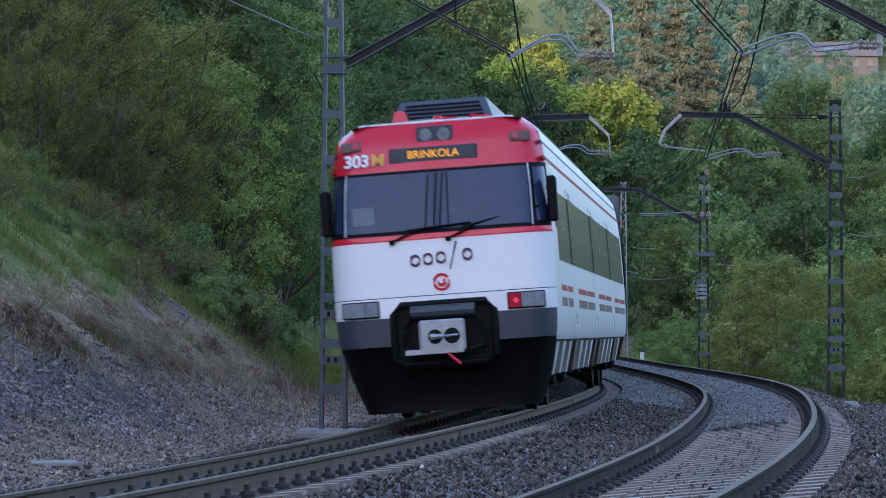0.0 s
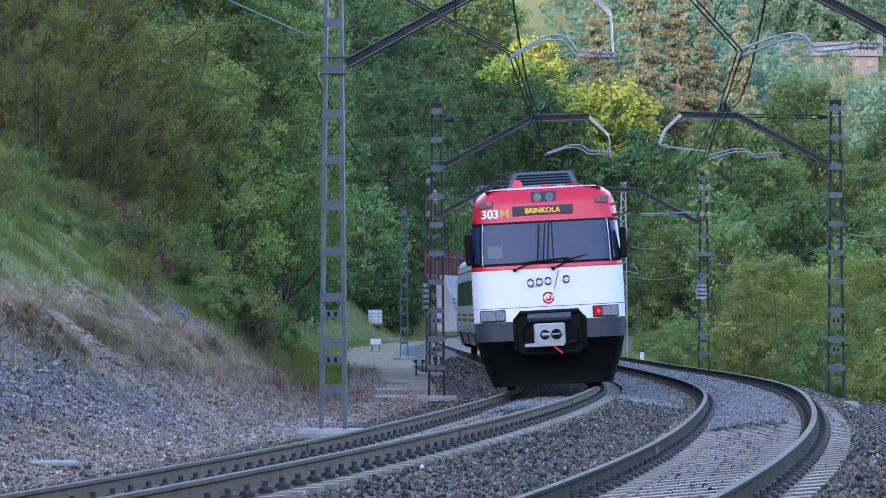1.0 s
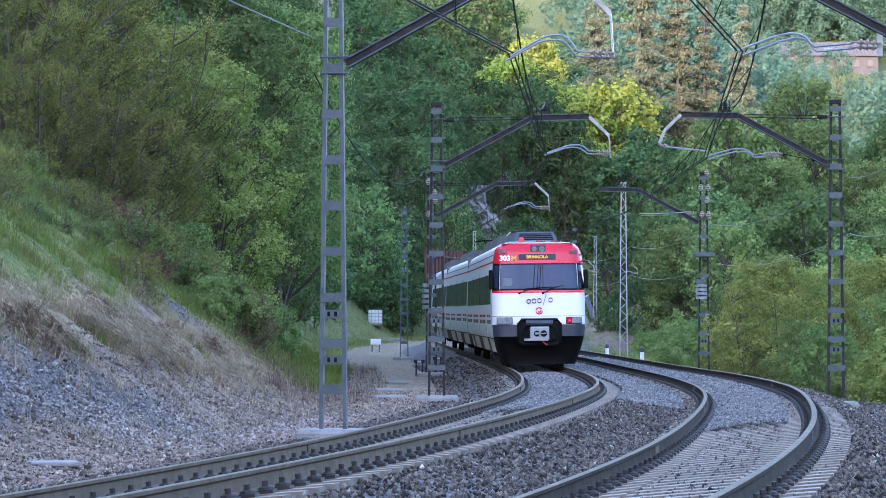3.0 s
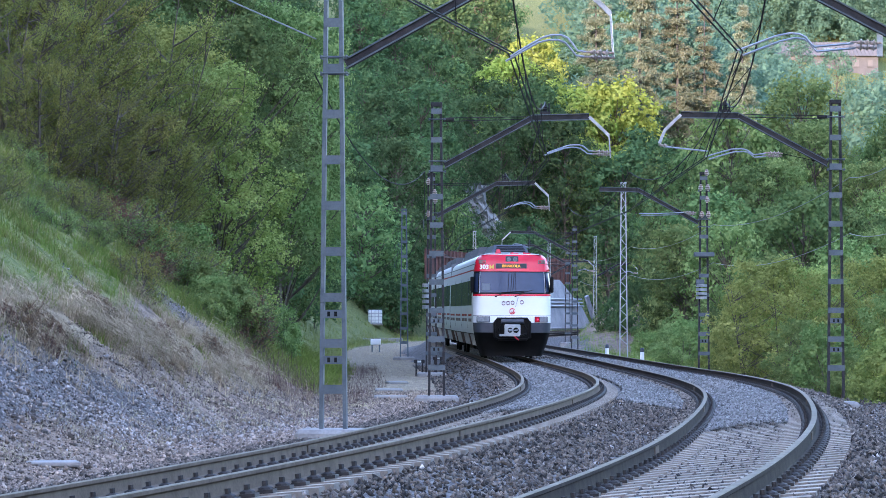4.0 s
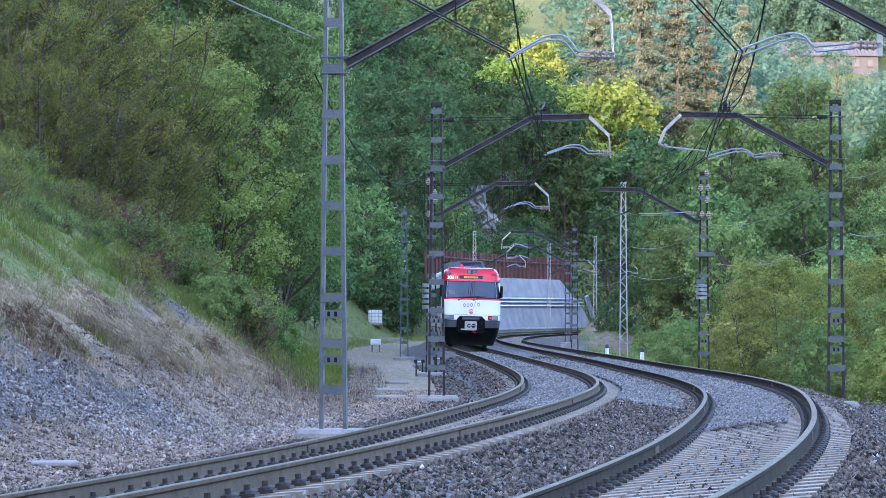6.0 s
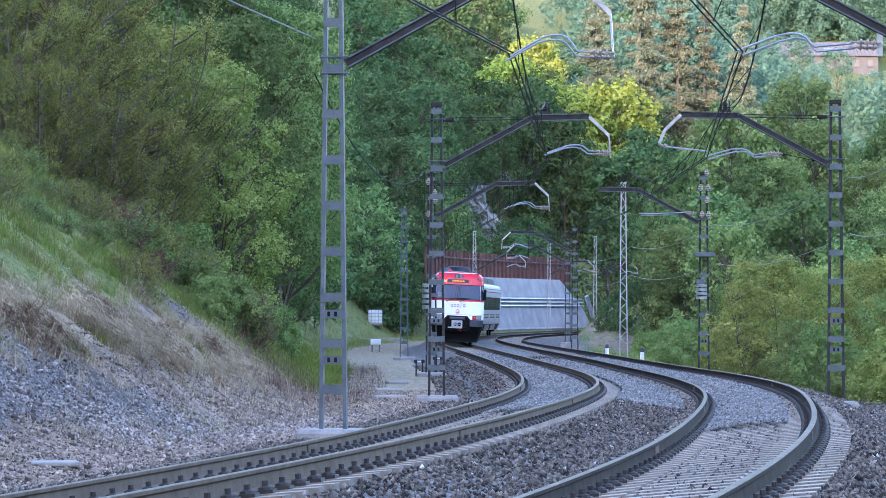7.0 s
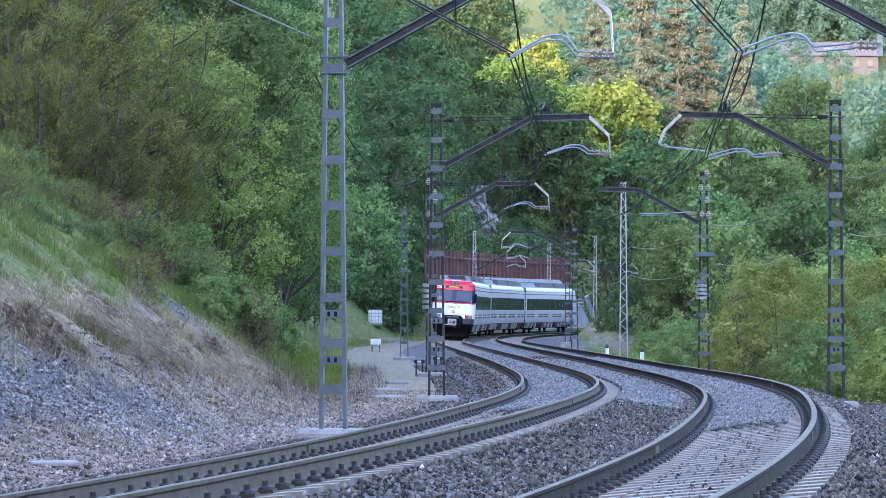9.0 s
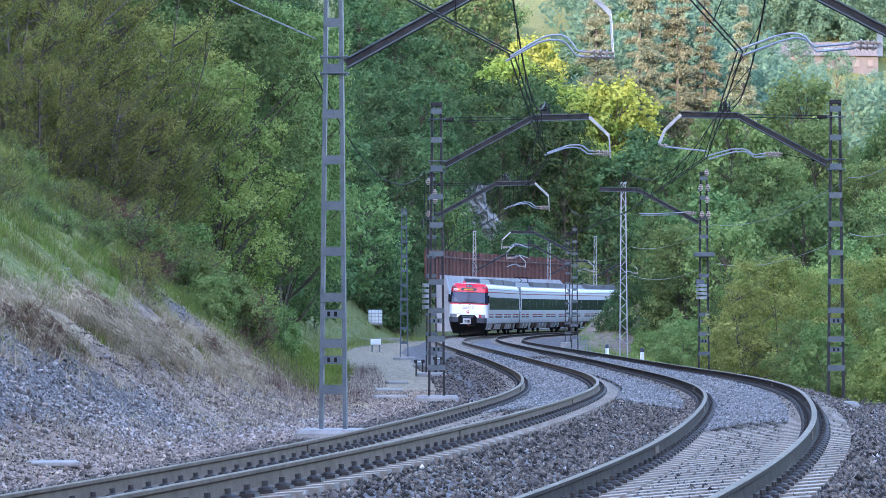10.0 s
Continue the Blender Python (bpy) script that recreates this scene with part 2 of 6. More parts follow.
LY = np.concatenate([[0], np.cumsum(np.cos(mid) * STEP)])
LX += -1.2012 - LX[I0]
LY += 20.4227 - LY[I0]
LZ = np.convolve(np.pad(np.interp(SS, Z_AT, Z_OF), 20, mode="edge"), np.ones(41) / 41, "valid")
LC = np.arctan(np.interp(SS, C_AT, C_OF))


def on_line(s, track, side, up):
    """Points at s along the line: track -1 or 1, side in the track's canted plane, up above the rail heads."""
    x, y, z, t, c = (np.interp(s, SS, a) for a in (LX, LY, LZ, th, LC))
    w = track * GAP / 2 + side * np.cos(c) - up * np.sin(c)
    return np.stack([x + np.cos(t) * w, y + np.sin(t) * w, z + side * np.sin(c) + up * np.cos(c)], -1)


def beside(s, o, up=0.0):
    """A point at the offset o from the middle between the tracks, level, up above the rails."""
    x, y, z, t = (float(np.interp(s, SS, a)) for a in (LX, LY, LZ, th))
    return Vector((x + math.cos(t) * o, y + math.sin(t) * o, z + up)), t


def s_o(x, y):
    """Where points lie along and beside the line."""
    x, y = np.asarray(x, float).ravel(), np.asarray(y, float).ravel()
    s, o = np.empty(len(x)), np.empty(len(x))
    cx, cy, cs, ct = LX[::4], LY[::4], SS[::4], th[::4]
    for i in range(0, len(x), 4000):
        dx, dy = x[i:i + 4000, None] - cx, y[i:i + 4000, None] - cy
        j = (dx * dx + dy * dy).argmin(1)
        r = np.arange(len(j))
        ex, ey, t = dx[r, j], dy[r, j], ct[j]
        s[i:i + 4000] = cs[j] - np.sin(t) * ex + np.cos(t) * ey
        o[i:i + 4000] = np.cos(t) * ex + np.sin(t) * ey
    return s, o


def lumps(x, y, size, seed=0.0):
    """Cheap smooth unevenness between -1 and 1."""
    x, y = x / size + seed, y / size - seed
    return (np.sin(x * 1.3 + 2.1 * np.sin(y * 0.7 + seed)) + np.sin(y * 1.7 + 1.6 * np.sin(x * 0.9)) + np.sin((x + y) * 0.8 + seed * 3)) / 3


def ground_z(x, y):
    x, y = np.asarray(x, float).ravel(), np.asarray(y, float).ravel()
    s, o = s_o(x, y)
    z = np.interp(s, SS, LZ)
    c = np.interp(s, SS, np.tan(LC))
    d1, d2 = o + GAP / 2, o - GAP / 2
    near1 = np.abs(d1) < np.abs(d2)
    d = np.where(near1, d1, d2)
    # ballast bed under each track
    sunk = np.interp(s, [0, 24, 34], [-0.24, -0.238, -0.222])
    mid_low = np.where((o < -0.4) & (d1 > 0.97), 0.13, 0.0)
    flat = np.interp(s, [0, 60], [-0.45, -0.62])
    out1, out2 = -(o + GAP / 2) - 1.55, (o - GAP / 2) - 1.55
    e = np.clip((o + 0.56) / 1.12, 0, 1)
    mid_z = np.where(np.abs(o) < 0.56, (1.4 * c) * (1 - 2 * e) + sunk, c * np.clip(d, -1.4, 1.4) + sunk - mid_low)
    left = np.maximum(-1.55 * c + sunk - 0.66 * out1, flat)
    right = np.maximum(1.55 * c + sunk - 0.62 * out2, -0.75)
    h = np.where(out1 > 0, left, np.where(out2 > 0, right, mid_z))
    # hillside beside the line
    toe = np.interp(s, [0, 30, 45, 70, 100, 160, 220, 250, 300], [5.3, 5.6, 6.4, 7.6, 7.9, 9.5, 10.5, 11.5, 12.5])
    q = np.maximum(-o - toe, 0)
    steep = np.interp(s, [0, 60, 120], [0.86, 0.86, 0.78])
    rise = np.where(q < 2.0, q * q * 0.19, q * steep - (2 * steep - 0.76))
    rise = rise + np.clip(q, 0, 4) * 0.065 * lumps(x, y, 1.1) + np.clip(q, 0, 2) * (0.05 * lumps(x, y, 0.5, 2.0) + 0.02 * lumps(x, y, 0.23, 4.0)) + np.clip(q - 5, 0, 20) * 0.05 * lumps(x, y, 9.0, 1.0)
    cap = np.interp(y, [-60, 205, 245, 420, 700], [300, 300, 52, 52, 110])
    rise = cap * (1 - np.exp(-rise / cap))
    h = h + rise
    # bank and valley on the other side
    p = np.maximum(o - 7.2, 0)
    fall = np.where(p < 7, -0.42 * p, -2.94)
    hump = 3.4 * np.exp(-((s - 222) / 24) ** 2) * np.clip((o - 5.6) / 3.4, 0, 1)
    h = h + fall * (1 - np.exp(-((s - 240) / 40) ** 2)) + hump
    # unseen ridge added behind the viewpoint to keep low sun off the foreground
    h = h + 152 * np.clip((-y - 200) / 400, 0, 1) ** 1.5 * (1 + 0.05 * lumps(x, y, 60.0, 2.0))
    h = h + 0.125 * np.maximum(y - 165, 0) * np.clip((o - 12) / 22, 0, 1) + 0.3 * np.maximum(p - 110, 0)
    return z + h


def tri_grid(xs, ys):
    gx, gy = np.meshgrid(xs, ys)
    n = len(xs)
    faces = [(j * n + i, j * n + i + 1, (j + 1) * n + i + 1, (j + 1) * n + i) for j in range(len(ys) - 1) for i in range(n - 1)]
    return gx.ravel(), gy.ravel(), faces


def ground_material():
    """Soil, gravel, straw and turf mixed by where each lies, broken up by noise."""
    m = bpy.data.materials.new("ground_cover")
    m.use_nodes = True
    nt = m.node_tree
    n, l = nt.nodes, nt.links
    b = n["Principled BSDF"]
    b.inputs["Roughness"].default_value = 0.95
    b.inputs["Specular IOR Level"].default_value = 0.2
    at = n.new("ShaderNodeAttribute")
    at.attribute_name = "cover"
    sep = n.new("ShaderNodeSeparateColor")
    l.new(at.outputs["Color"], sep.inputs[0])
    co = n.new("ShaderNodeTexCoord")

    def tone(scale, a, c, detail=8):
        t = n.new("ShaderNodeTexNoise")
        t.inputs["Scale"].default_value, t.inputs["Detail"].default_value, t.inputs["Roughness"].default_value = scale, detail, 0.65
        l.new(co.outputs["Object"], t.inputs["Vector"])
        r = n.new("ShaderNodeValToRGB")
        r.color_ramp.elements[0].position, r.color_ramp.elements[1].position = 0.36, 0.64
        r.color_ramp.elements[0].color, r.color_ramp.elements[1].color = (*a, 1), (*c, 1)
        l.new(t.outputs["Fac"], r.inputs["Fac"])
        return t.outputs["Fac"], r.outputs["Color"]

    h1, soil = tone(3.2, (0.122, 0.088, 0.068), (0.365, 0.265, 0.2))
    v = n.new("ShaderNodeTexVoronoi")
    v.inputs["Scale"].default_value = 17
    l.new(co.outputs["Object"], v.inputs["Vector"])
    vr = n.new("ShaderNodeValToRGB")
    vr.color_ramp.elements[0].color, vr.color_ramp.elements[1].color = (0.06, 0.054, 0.051, 1), (0.22, 0.198, 0.186, 1)
    vs = n.new("ShaderNodeSeparateColor")
    l.new(v.outputs["Color"], vs.inputs[0])
    l.new(vs.outputs[0], vr.inputs["Fac"])
    h2, straw = tone(5.0, (0.16, 0.118, 0.078), (0.44, 0.34, 0.225))
    h3, turf = tone(4.0, (0.075, 0.105, 0.03), (0.25, 0.25, 0.09))
    last = soil
    for ch, col in ((0, vr.outputs["Color"]), (1, straw), (2, turf)):
        nz, _ = tone(1.6, (0, 0, 0), (1, 1, 1))
        ad = n.new("ShaderNodeMath")
        ad.operation = "MULTIPLY_ADD"
        ad.inputs[1].default_value = 0.9
        l.new(nz, ad.inputs[0])
        l.new(sep.outputs[ch], ad.inputs[2])
        mr = n.new("ShaderNodeMapRange")
        mr.inputs["From Min"].default_value, mr.inputs["From Max"].default_value = 0.85, 1.05
        l.new(ad.outputs[0], mr.inputs["Value"])
        mx = n.new("ShaderNodeMix")
        mx.data_type = "RGBA"
        l.new(mr.outputs["Result"], mx.inputs[0])
        l.new(last, mx.inputs[6])
        l.new(col, mx.inputs[7])
        last = mx.outputs[2]
    l.new(last, b.inputs["Base Color"])
    bp = n.new("ShaderNodeBump")
    bp.inputs["Strength"].default_value, bp.inputs["Distance"].default_value = 0.7, 0.05
    ha = n.new("ShaderNodeMath")
    l.new(v.outputs["Distance"], ha.inputs[0])
    l.new(h1, ha.inputs[1])
    l.new(ha.outputs[0], bp.inputs["Height"])
    l.new(bp.outputs["Normal"], b.inputs["Normal"])
    return m


M_GROUND = ground_material()


def bump(s, o, s0, ds, o0, do):
    return np.exp(-((s - s0) / ds) ** 2 - ((o - o0) / do) ** 2)


def shale_zone(s, o):
    """Bare blue-grey shale: the near toe of the slope and a gully further on."""
    near = np.clip((28.5 - s) / 2.5, 0, 1) * np.clip((-o - 6.9) / 0.4, 0, 1) * np.clip((8.75 + o) / 0.35, 0, 1)
    return np.clip(near + 1.3 * bump(s, o, 48.2 + 0.5 * (o + 9.8), 1.3, -9.7, 0.75) + 0.6 * bump(s, o, 35.0, 1.0, -9.7, 0.5), 0, 1)


def pale_zone(s, o):
    """Fans of pale broken stone."""
    return np.clip(1.2 * bump(s, o, 25.5, 4.0, -6.9, 0.6) + bump(s, o, 41.5, 2.5, -8.0, 0.4) + 0.7 * bump(s, o, 34.0, 9.0, -6.2, 0.5), 0, 1)


def straw_zone(s, o):
    """Dry grass between the shale and the green turf."""
    return np.clip(bump(s, o, 33.0, 9.0, -8.85, 0.6) + 0.8 * bump(s, o, 27.0, 4.0, -8.85, 0.4) + 0.6 * bump(s, o, 45.0, 6.0, -8.8, 0.6), 0, 1)


def grass_zone(s, o):
    """Green turf: high on the near slope, down to the path further on."""
    edge = np.interp(s, [15, 27, 35, 42, 48, 50, 54, 60], [-8.9, -9.1, -9.3, -9.7, -9.8, -9.4, -8.5, -8.0])
    return np.clip((edge - o) / 0.6, 0, 1)


def build_ground():
    xs = np.concatenate([np.arange(-700, -60, 40), np.arange(-60, -14, 2.0), np.arange(-14, 19, 0.3), np.arange(19, 60, 2.0), np.arange(60, 150, 10), np.arange(150, 1101, 50)])
    ys = np.concatenate([np.arange(-1200, -60, 100), np.arange(-60, 16, 4.0), np.arange(16, 75, 0.35), np.arange(75, 130, 0.8), np.arange(130, 340, 2.5), np.arange(340, 480, 10), np.arange(480, 1900, 60)])
    gx, gy, faces = tri_grid(xs, ys)
    gz = ground_z(gx, gy)
    ob = link_mesh("ground", np.stack([gx, gy, gz], -1), faces, M_GROUND, smooth=True)
    s, o = s_o(gx, gy)
    up = gz - np.interp(s, SS, LZ)
    n1, n2 = lumps(gx, gy, 1.7), lumps(gx, gy, 0.8, 3.0)
    gravel = np.where((o > np.interp(s, [45, 65], [-6.2, -4.9])) & (o < 7.4), 0.75, 0.0)
    slope = (o < -5) & (s < 60)
    gravel = np.where(slope, np.clip(0.9 * shale_zone(s, o) + 0.55 * pale_zone(s, o) + 0.2 * n2, 0, 0.85), gravel)
    path = np.where((o < -4.9) & (s > 44) & (up < 0.3), 0.6, 0.0)
    straw = np.where(slope, np.clip(straw_zone(s, o) * 0.7 + 0.3 * n2, 0, 0.8) * (1 - shale_zone(s, o)), path)
    turf = np.where(o < -5, np.clip(grass_zone(s, o) + 0.3 * n1, 0, 1) * (1 - shale_zone(s, o)), np.where(o > 7.5, 0.7, 0))
    earth = (o > 5.6) & (o < 12) & (s > 185) & (s < 245)
    gravel = np.where(earth & (up > 0.1), 0.05, gravel)
    turf, straw = np.where(earth, 0.3 + 0.4 * n1, turf), np.where(earth, 0.25 + 0.3 * n2, straw)
    gravel = np.where(path > 0, 0.15, gravel)
    ca = ob.data.color_attributes.new("cover", "FLOAT_COLOR", "POINT")
    ca.data.foreach_set("color", np.stack([gravel, straw, turf, np.ones(len(s))], -1).astype(np.float32).ravel())
    return tagged(ob, "gravelly railway cutting rising to a grassy wooded hillside", "ground", kind="structure")


# ---- track ----
RAIL_PROFILE = [(-0.07, -0.172), (0.07, -0.172), (0.07, -0.16), (0.012, -0.142), (0.009, -0.05), (0.034, -0.035), (0.036, -0.008), (0.03, 0.0), (-0.03, 0.0), (-0.036, -0.008), (-0.034, -0.035), (-0.009, -0.05), (-0.012, -0.142), (-0.07, -0.16)]


def build_rail(track, side):
    s = np.concatenate([np.arange(-12, 120, 1.0), np.arange(120, 420, 2.5)])
    rows = np.stack([on_line(s, track, side + a, b) for a, b in RAIL_PROFILE], 1)
    n, k = rows.shape[:2]
    faces = [(i * k + j, i * k + (j + 1) % k, (i + 1) * k + (j + 1) % k, (i + 1) * k + j) for i in range(n - 1) for j in range(k)]
    ob = link_mesh("rail", rows.reshape(-1, 3), faces, M_RAIL if track < 0 else M_RAIL_SHADE)
    ob.data.materials.append(M_RAILTOP)
    ob.data.polygons.foreach_set("material_index", [1 if j % k in (6, 7, 8) else 0 for j in range((n - 1) * k)])
    tagged(ob, "brown steel running rail with a polished head", "rail", "rails of the line", "structure")
    for at in (15.5, 33.0, 51.0):
        bm = bmesh.new()
        p, q = (Vector(on_line(at + e, track, side, -0.09)) for e in (-0.3, 0.3))
        beam(bm, p, q, 0.05, 0.08)
        part("fishplate", bm, M_RAIL, ob)


def sleeper_frame(s, track):
    a, b = Vector(on_line(s - 0.5, track, 0, 0)), Vector(on_line(s + 0.5, track, 0, 0))
    f = (b - a).normalized()
    r = (Vector(on_line(s, track, 0.8, 0)) - Vector(on_line(s, track, -0.8, 0))).normalized()
    u = r.cross(f).normalized()
    f = u.cross(r)
    m = Matrix((r, f, u)).transposed().to_4x4()
    m.translation = on_line(s, track, 0, 0)
    return m


def build_sleepers():
    bm = bmesh.new()
    for x0, x1, top0, top1 in ((-1.3, -0.45, -0.2, -0.19), (-0.45, 0.45, -0.205, -0.205), (0.45, 1.3, -0.19, -0.2)):
        vs = [bm.verts.new(v) for v in ((x0, -0.15, -0.42), (x1, -0.15, -0.42), (x1, 0.15, -0.42), (x0, 0.15, -0.42), (x0, -0.115, top0), (x1, -0.115, top1), (x1, 0.115, top1), (x0, 0.115, top0))]
        for f in ((3, 2, 1, 0), (4, 5, 6, 7), (0, 1, 5, 4), (1, 2, 6, 5), (2, 3, 7, 6), (3, 0, 4, 7)):
            bm.faces.new([vs[i] for i in f])
    me = bpy.data.meshes.new("sleeper")
    bm.to_mesh(me)
    bm.free()
    me.materials.append(M_SLEEPER)
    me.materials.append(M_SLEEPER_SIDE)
    # upward faces stay plain, the others take the copy darkened for shade
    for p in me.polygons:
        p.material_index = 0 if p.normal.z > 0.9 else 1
    clip = bmesh.new()
    for g in (-GAUGE / 2, GAUGE / 2):
        for d in (-1, 1):
            box(clip, (g + d * 0.125, 0, -0.18), (0.13, 0.16, 0.03))
            tube(clip, [(g + d * 0.115, 0, -0.168), (g + d * 0.115, 0, -0.148), (g + d * 0.115, 0, -0.135)], [0.068, 0.06, 0.03], 8)
            tube(clip, [(g + d * 0.115, 0, -0.14), (g + d * 0.115, 0, -0.095)], 0.024, 6)
    cm = bpy.data.meshes.new("fastening")
    clip.to_mesh(cm)
    clip.free()
    base = np.array([v.co for v in me.vertices])
    bf = [tuple(p.vertices) for p in me.polygons]
    for track in (-1, 1):
        bed = empty("sleeper_bed", Matrix(), "concrete sleepers with dark iron rail fastenings in grey ballast", "sleepers", kind="structure")
        cv, cf, fv, ff = [], [], [], []
        cb = np.array([v.co for v in cm.vertices])
        cfaces = [tuple(p.vertices) for p in cm.polygons]
        for i in range(560):
            s = -9 + 0.6 * i
            m = sleeper_frame(s, track)
            mm = np.array(m)
            if i < 140:
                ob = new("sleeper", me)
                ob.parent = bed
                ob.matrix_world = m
            else:
                fv.append(base @ mm[:3, :3].T + mm[:3, 3])
                ff += [tuple(v + (len(fv) - 1) * len(base) for v in f) for f in bf]
            if i < 230:
                cv.append(cb @ mm[:3, :3].T + mm[:3, 3])
                cf += [tuple(v + (len(cv) - 1) * len(cb) for v in f) for f in cfaces]
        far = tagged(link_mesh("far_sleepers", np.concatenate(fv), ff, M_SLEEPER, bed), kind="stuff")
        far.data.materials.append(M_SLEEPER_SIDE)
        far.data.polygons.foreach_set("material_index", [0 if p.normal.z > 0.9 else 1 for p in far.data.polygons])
        tagged(link_mesh("fastenings", np.concatenate(cv), cf, M_CLIP, bed), "dark iron rail fastenings", kind="stuff")


OCTA = np.array([(1, 0, 0), (-1, 0, 0), (0, 1, 0), (0, -1, 0), (0, 0, 1), (0, 0, -1)], float)
OCTA_F = np.array([(0, 2, 4), (2, 1, 4), (1, 3, 4), (3, 0, 4), (2, 0, 5), (1, 2, 5), (3, 1, 5), (0, 3, 5)])


def stones(name, x, y, size, mat, label, category, lift=0.2):
    n = len(x)
    z = ground_z(x, y)
    v = OCTA[None] * rng.uniform(0.45, 1.25, (n, 6, 1)) + rng.normal(0, 0.22, (n, 6, 3))
    a = rng.uniform(0, 6.283, n)
    b = rng.uniform(-0.9, 0.9, n)
    ca, sa, cb, sb = np.cos(a), np.sin(a), np.cos(b), np.sin(b)
    r = np.stack([np.stack([ca, -sa * cb, sa * sb], -1), np.stack([sa, ca * cb, -ca * sb], -1), np.stack([0 * a, sb, cb], -1)], 1)
    v = np.einsum("nij,nkj->nki", r, v) * (np.asarray(size)[:, None, None] / 2)
    v += np.stack([x, y, z + np.asarray(size) * lift], -1)[:, None]
    faces = (OCTA_F[None] + (np.arange(n) * 6)[:, None, None]).reshape(-1, 3)
    me = bpy.data.meshes.new(name)
    me.vertices.add(n * 6)
    me.vertices.foreach_set("co", v.astype(np.float32).ravel())
    me.loops.add(len(faces) * 3)
    me.loops.foreach_set("vertex_index", faces.astype(np.int32).ravel())
    me.polygons.add(len(faces))
    me.polygons.foreach_set("loop_start", np.arange(0, len(faces) * 3, 3, dtype=np.int32))
    me.update(calc_edges=True)
    me.materials.append(mat)
    return tagged(new(name, me), label, category, kind="stuff")


def build_stones():
    # ballast: dense near, thinner and larger further off
    s = np.concatenate([rng.uniform(0, 22, 48000), rng.uniform(22, 48, 38000), rng.uniform(48, 120, 24000)])
    o = rng.uniform(-5.2, 6.6, len(s))
    d = np.minimum(np.abs(o + GAP / 2), np.abs(o - GAP / 2))
    on_sleeper = np.abs(((s + 9) / 0.6 + 0.5) % 1 - 0.5) < 0.24
    bare = (d < 1.33) & on_sleeper & ((s < 27) | (o < 0) | (o - GAP / 2 > 0.5)) & ~((o < 0) & (s > 34) & (d < 0.55))
    keep = ~bare & (np.abs(d - GAUGE / 2) > 0.11)
    s, o = s[keep], o[keep]
    x, y, z, t = (np.interp(s, SS, a) for a in (LX, LY, LZ, th))
    size = rng.uniform(0.035, 0.075, len(s)) * np.interp(s, [0, 25, 110], [0.95, 1.05, 1.5])
    stones("ballast_stones", x + np.cos(t) * o, y + np.sin(t) * o, size, M_STONE, "loose crushed grey ballast stones between the tracks", "ballast")
    s = rng.uniform(0, 60, 2600)
    o = rng.uniform(-4.6, 6.2, len(s))
    keep = (np.abs(o + GAP / 2) > 1.4) & (np.abs(o - GAP / 2) > 1.4)
    s, o = s[keep], o[keep]
    x, y, t = (np.interp(s, SS, a) for a in (LX, LY, th))
    stones("pale_ballast_stones", x + np.cos(t) * o, y + np.sin(t) * o, rng.uniform(0.03, 0.065, len(s)), M_SCREE, "pale stones scattered in the dark ballast", "ballast", 0.5)
    # newer bluish ballast heaped between the rails and along the middle
    s = np.concatenate([rng.uniform(24, 50, 9000), rng.uniform(50, 110, 8000)])
    d = rng.uniform(-0.68, 0.5, len(s))
    o = d + GAP / 2
    keep = s > 24.6 + 1.2 * d + rng.normal(0, 0.5, len(s))
    s2 = np.concatenate([rng.uniform(38, 60, 5000), rng.uniform(60, 110, 5000)])
    heap = np.concatenate([0.1 * (1 - (d[keep] / 0.75) ** 2), 0.03 + 0 * s2])
    s, o = np.concatenate([s[keep], s2]), np.concatenate([o[keep], rng.uniform(-0.55, 0.65, len(s2))])
    s3 = np.concatenate([rng.uniform(33, 60, 5500), rng.uniform(60, 125, 7000)])
    d3 = rng.uniform(-0.66, 0.66, len(s3))
    heap = np.concatenate([heap, 0.06 * (1 - (d3 / 0.75) ** 2)])
    s, o = np.concatenate([s, s3]), np.concatenate([o, d3 - GAP / 2])
    x, y, t = (np.interp(s, SS, a) for a in (LX, LY, th))
    size = rng.uniform(0.035, 0.07, len(s)) * np.interp(s, [0, 25, 110], [0.95, 1.05, 1.5])
    stones("fresh_ballast", x + np.cos(t) * o, y + np.sin(t) * o, size, M_STONE_FRESH, "newer bluish crushed ballast heaped between the rails", "ballast", 0.2 + heap / size)

    def fan(name, n, s0, s1, o0, o1, zone, small, large, mat, label):
        """Loose stones strewn where zone says."""
        s, o = rng.uniform(s0, s1, n), rng.uniform(o0, o1, n)
        x, y, t = (np.interp(s, SS, a) for a in (LX, LY, th))
        x, y = x + np.cos(t) * o, y + np.sin(t) * o
        keep = (zone(s, o) * (0.75 + 0.5 * lumps(x, y, 0.7, 6.0)) > rng.random(n) * 0.8) & (x > -0.5 - 0.14 * y)
        s, x, y = s[keep], x[keep], y[keep]
        size = rng.uniform(small, large, len(s)) * np.where(rng.random(len(s)) < 0.04, 2.0, 1)
        stones(name, x, y, size, mat, label, "scree")

    def toe(s, o):
        return np.clip((o + 9.4) / 1.6, 0, 1) * np.clip((60 - s) / 10, 0.25, 1) * (1 - 0.5 * shale_zone(s, o))

    fan("shale_stones", 60000, 12, 52, -10.8, -6.6, shale_zone, 0.02, 0.06, M_SHALE, "sharp blue-grey shale on the bare slope")
    fan("scree_stones", 60000, 16, 46, -8.8, -5.2, pale_zone, 0.018, 0.05, M_SCREE, "pale loose scree at the foot of the slope")
    fan("chippings", 110000, 6, 75, -9.4, -5.0, toe, 0.018, 0.052, M_CHIP, "brown-grey chippings and earth at the foot of the slope")


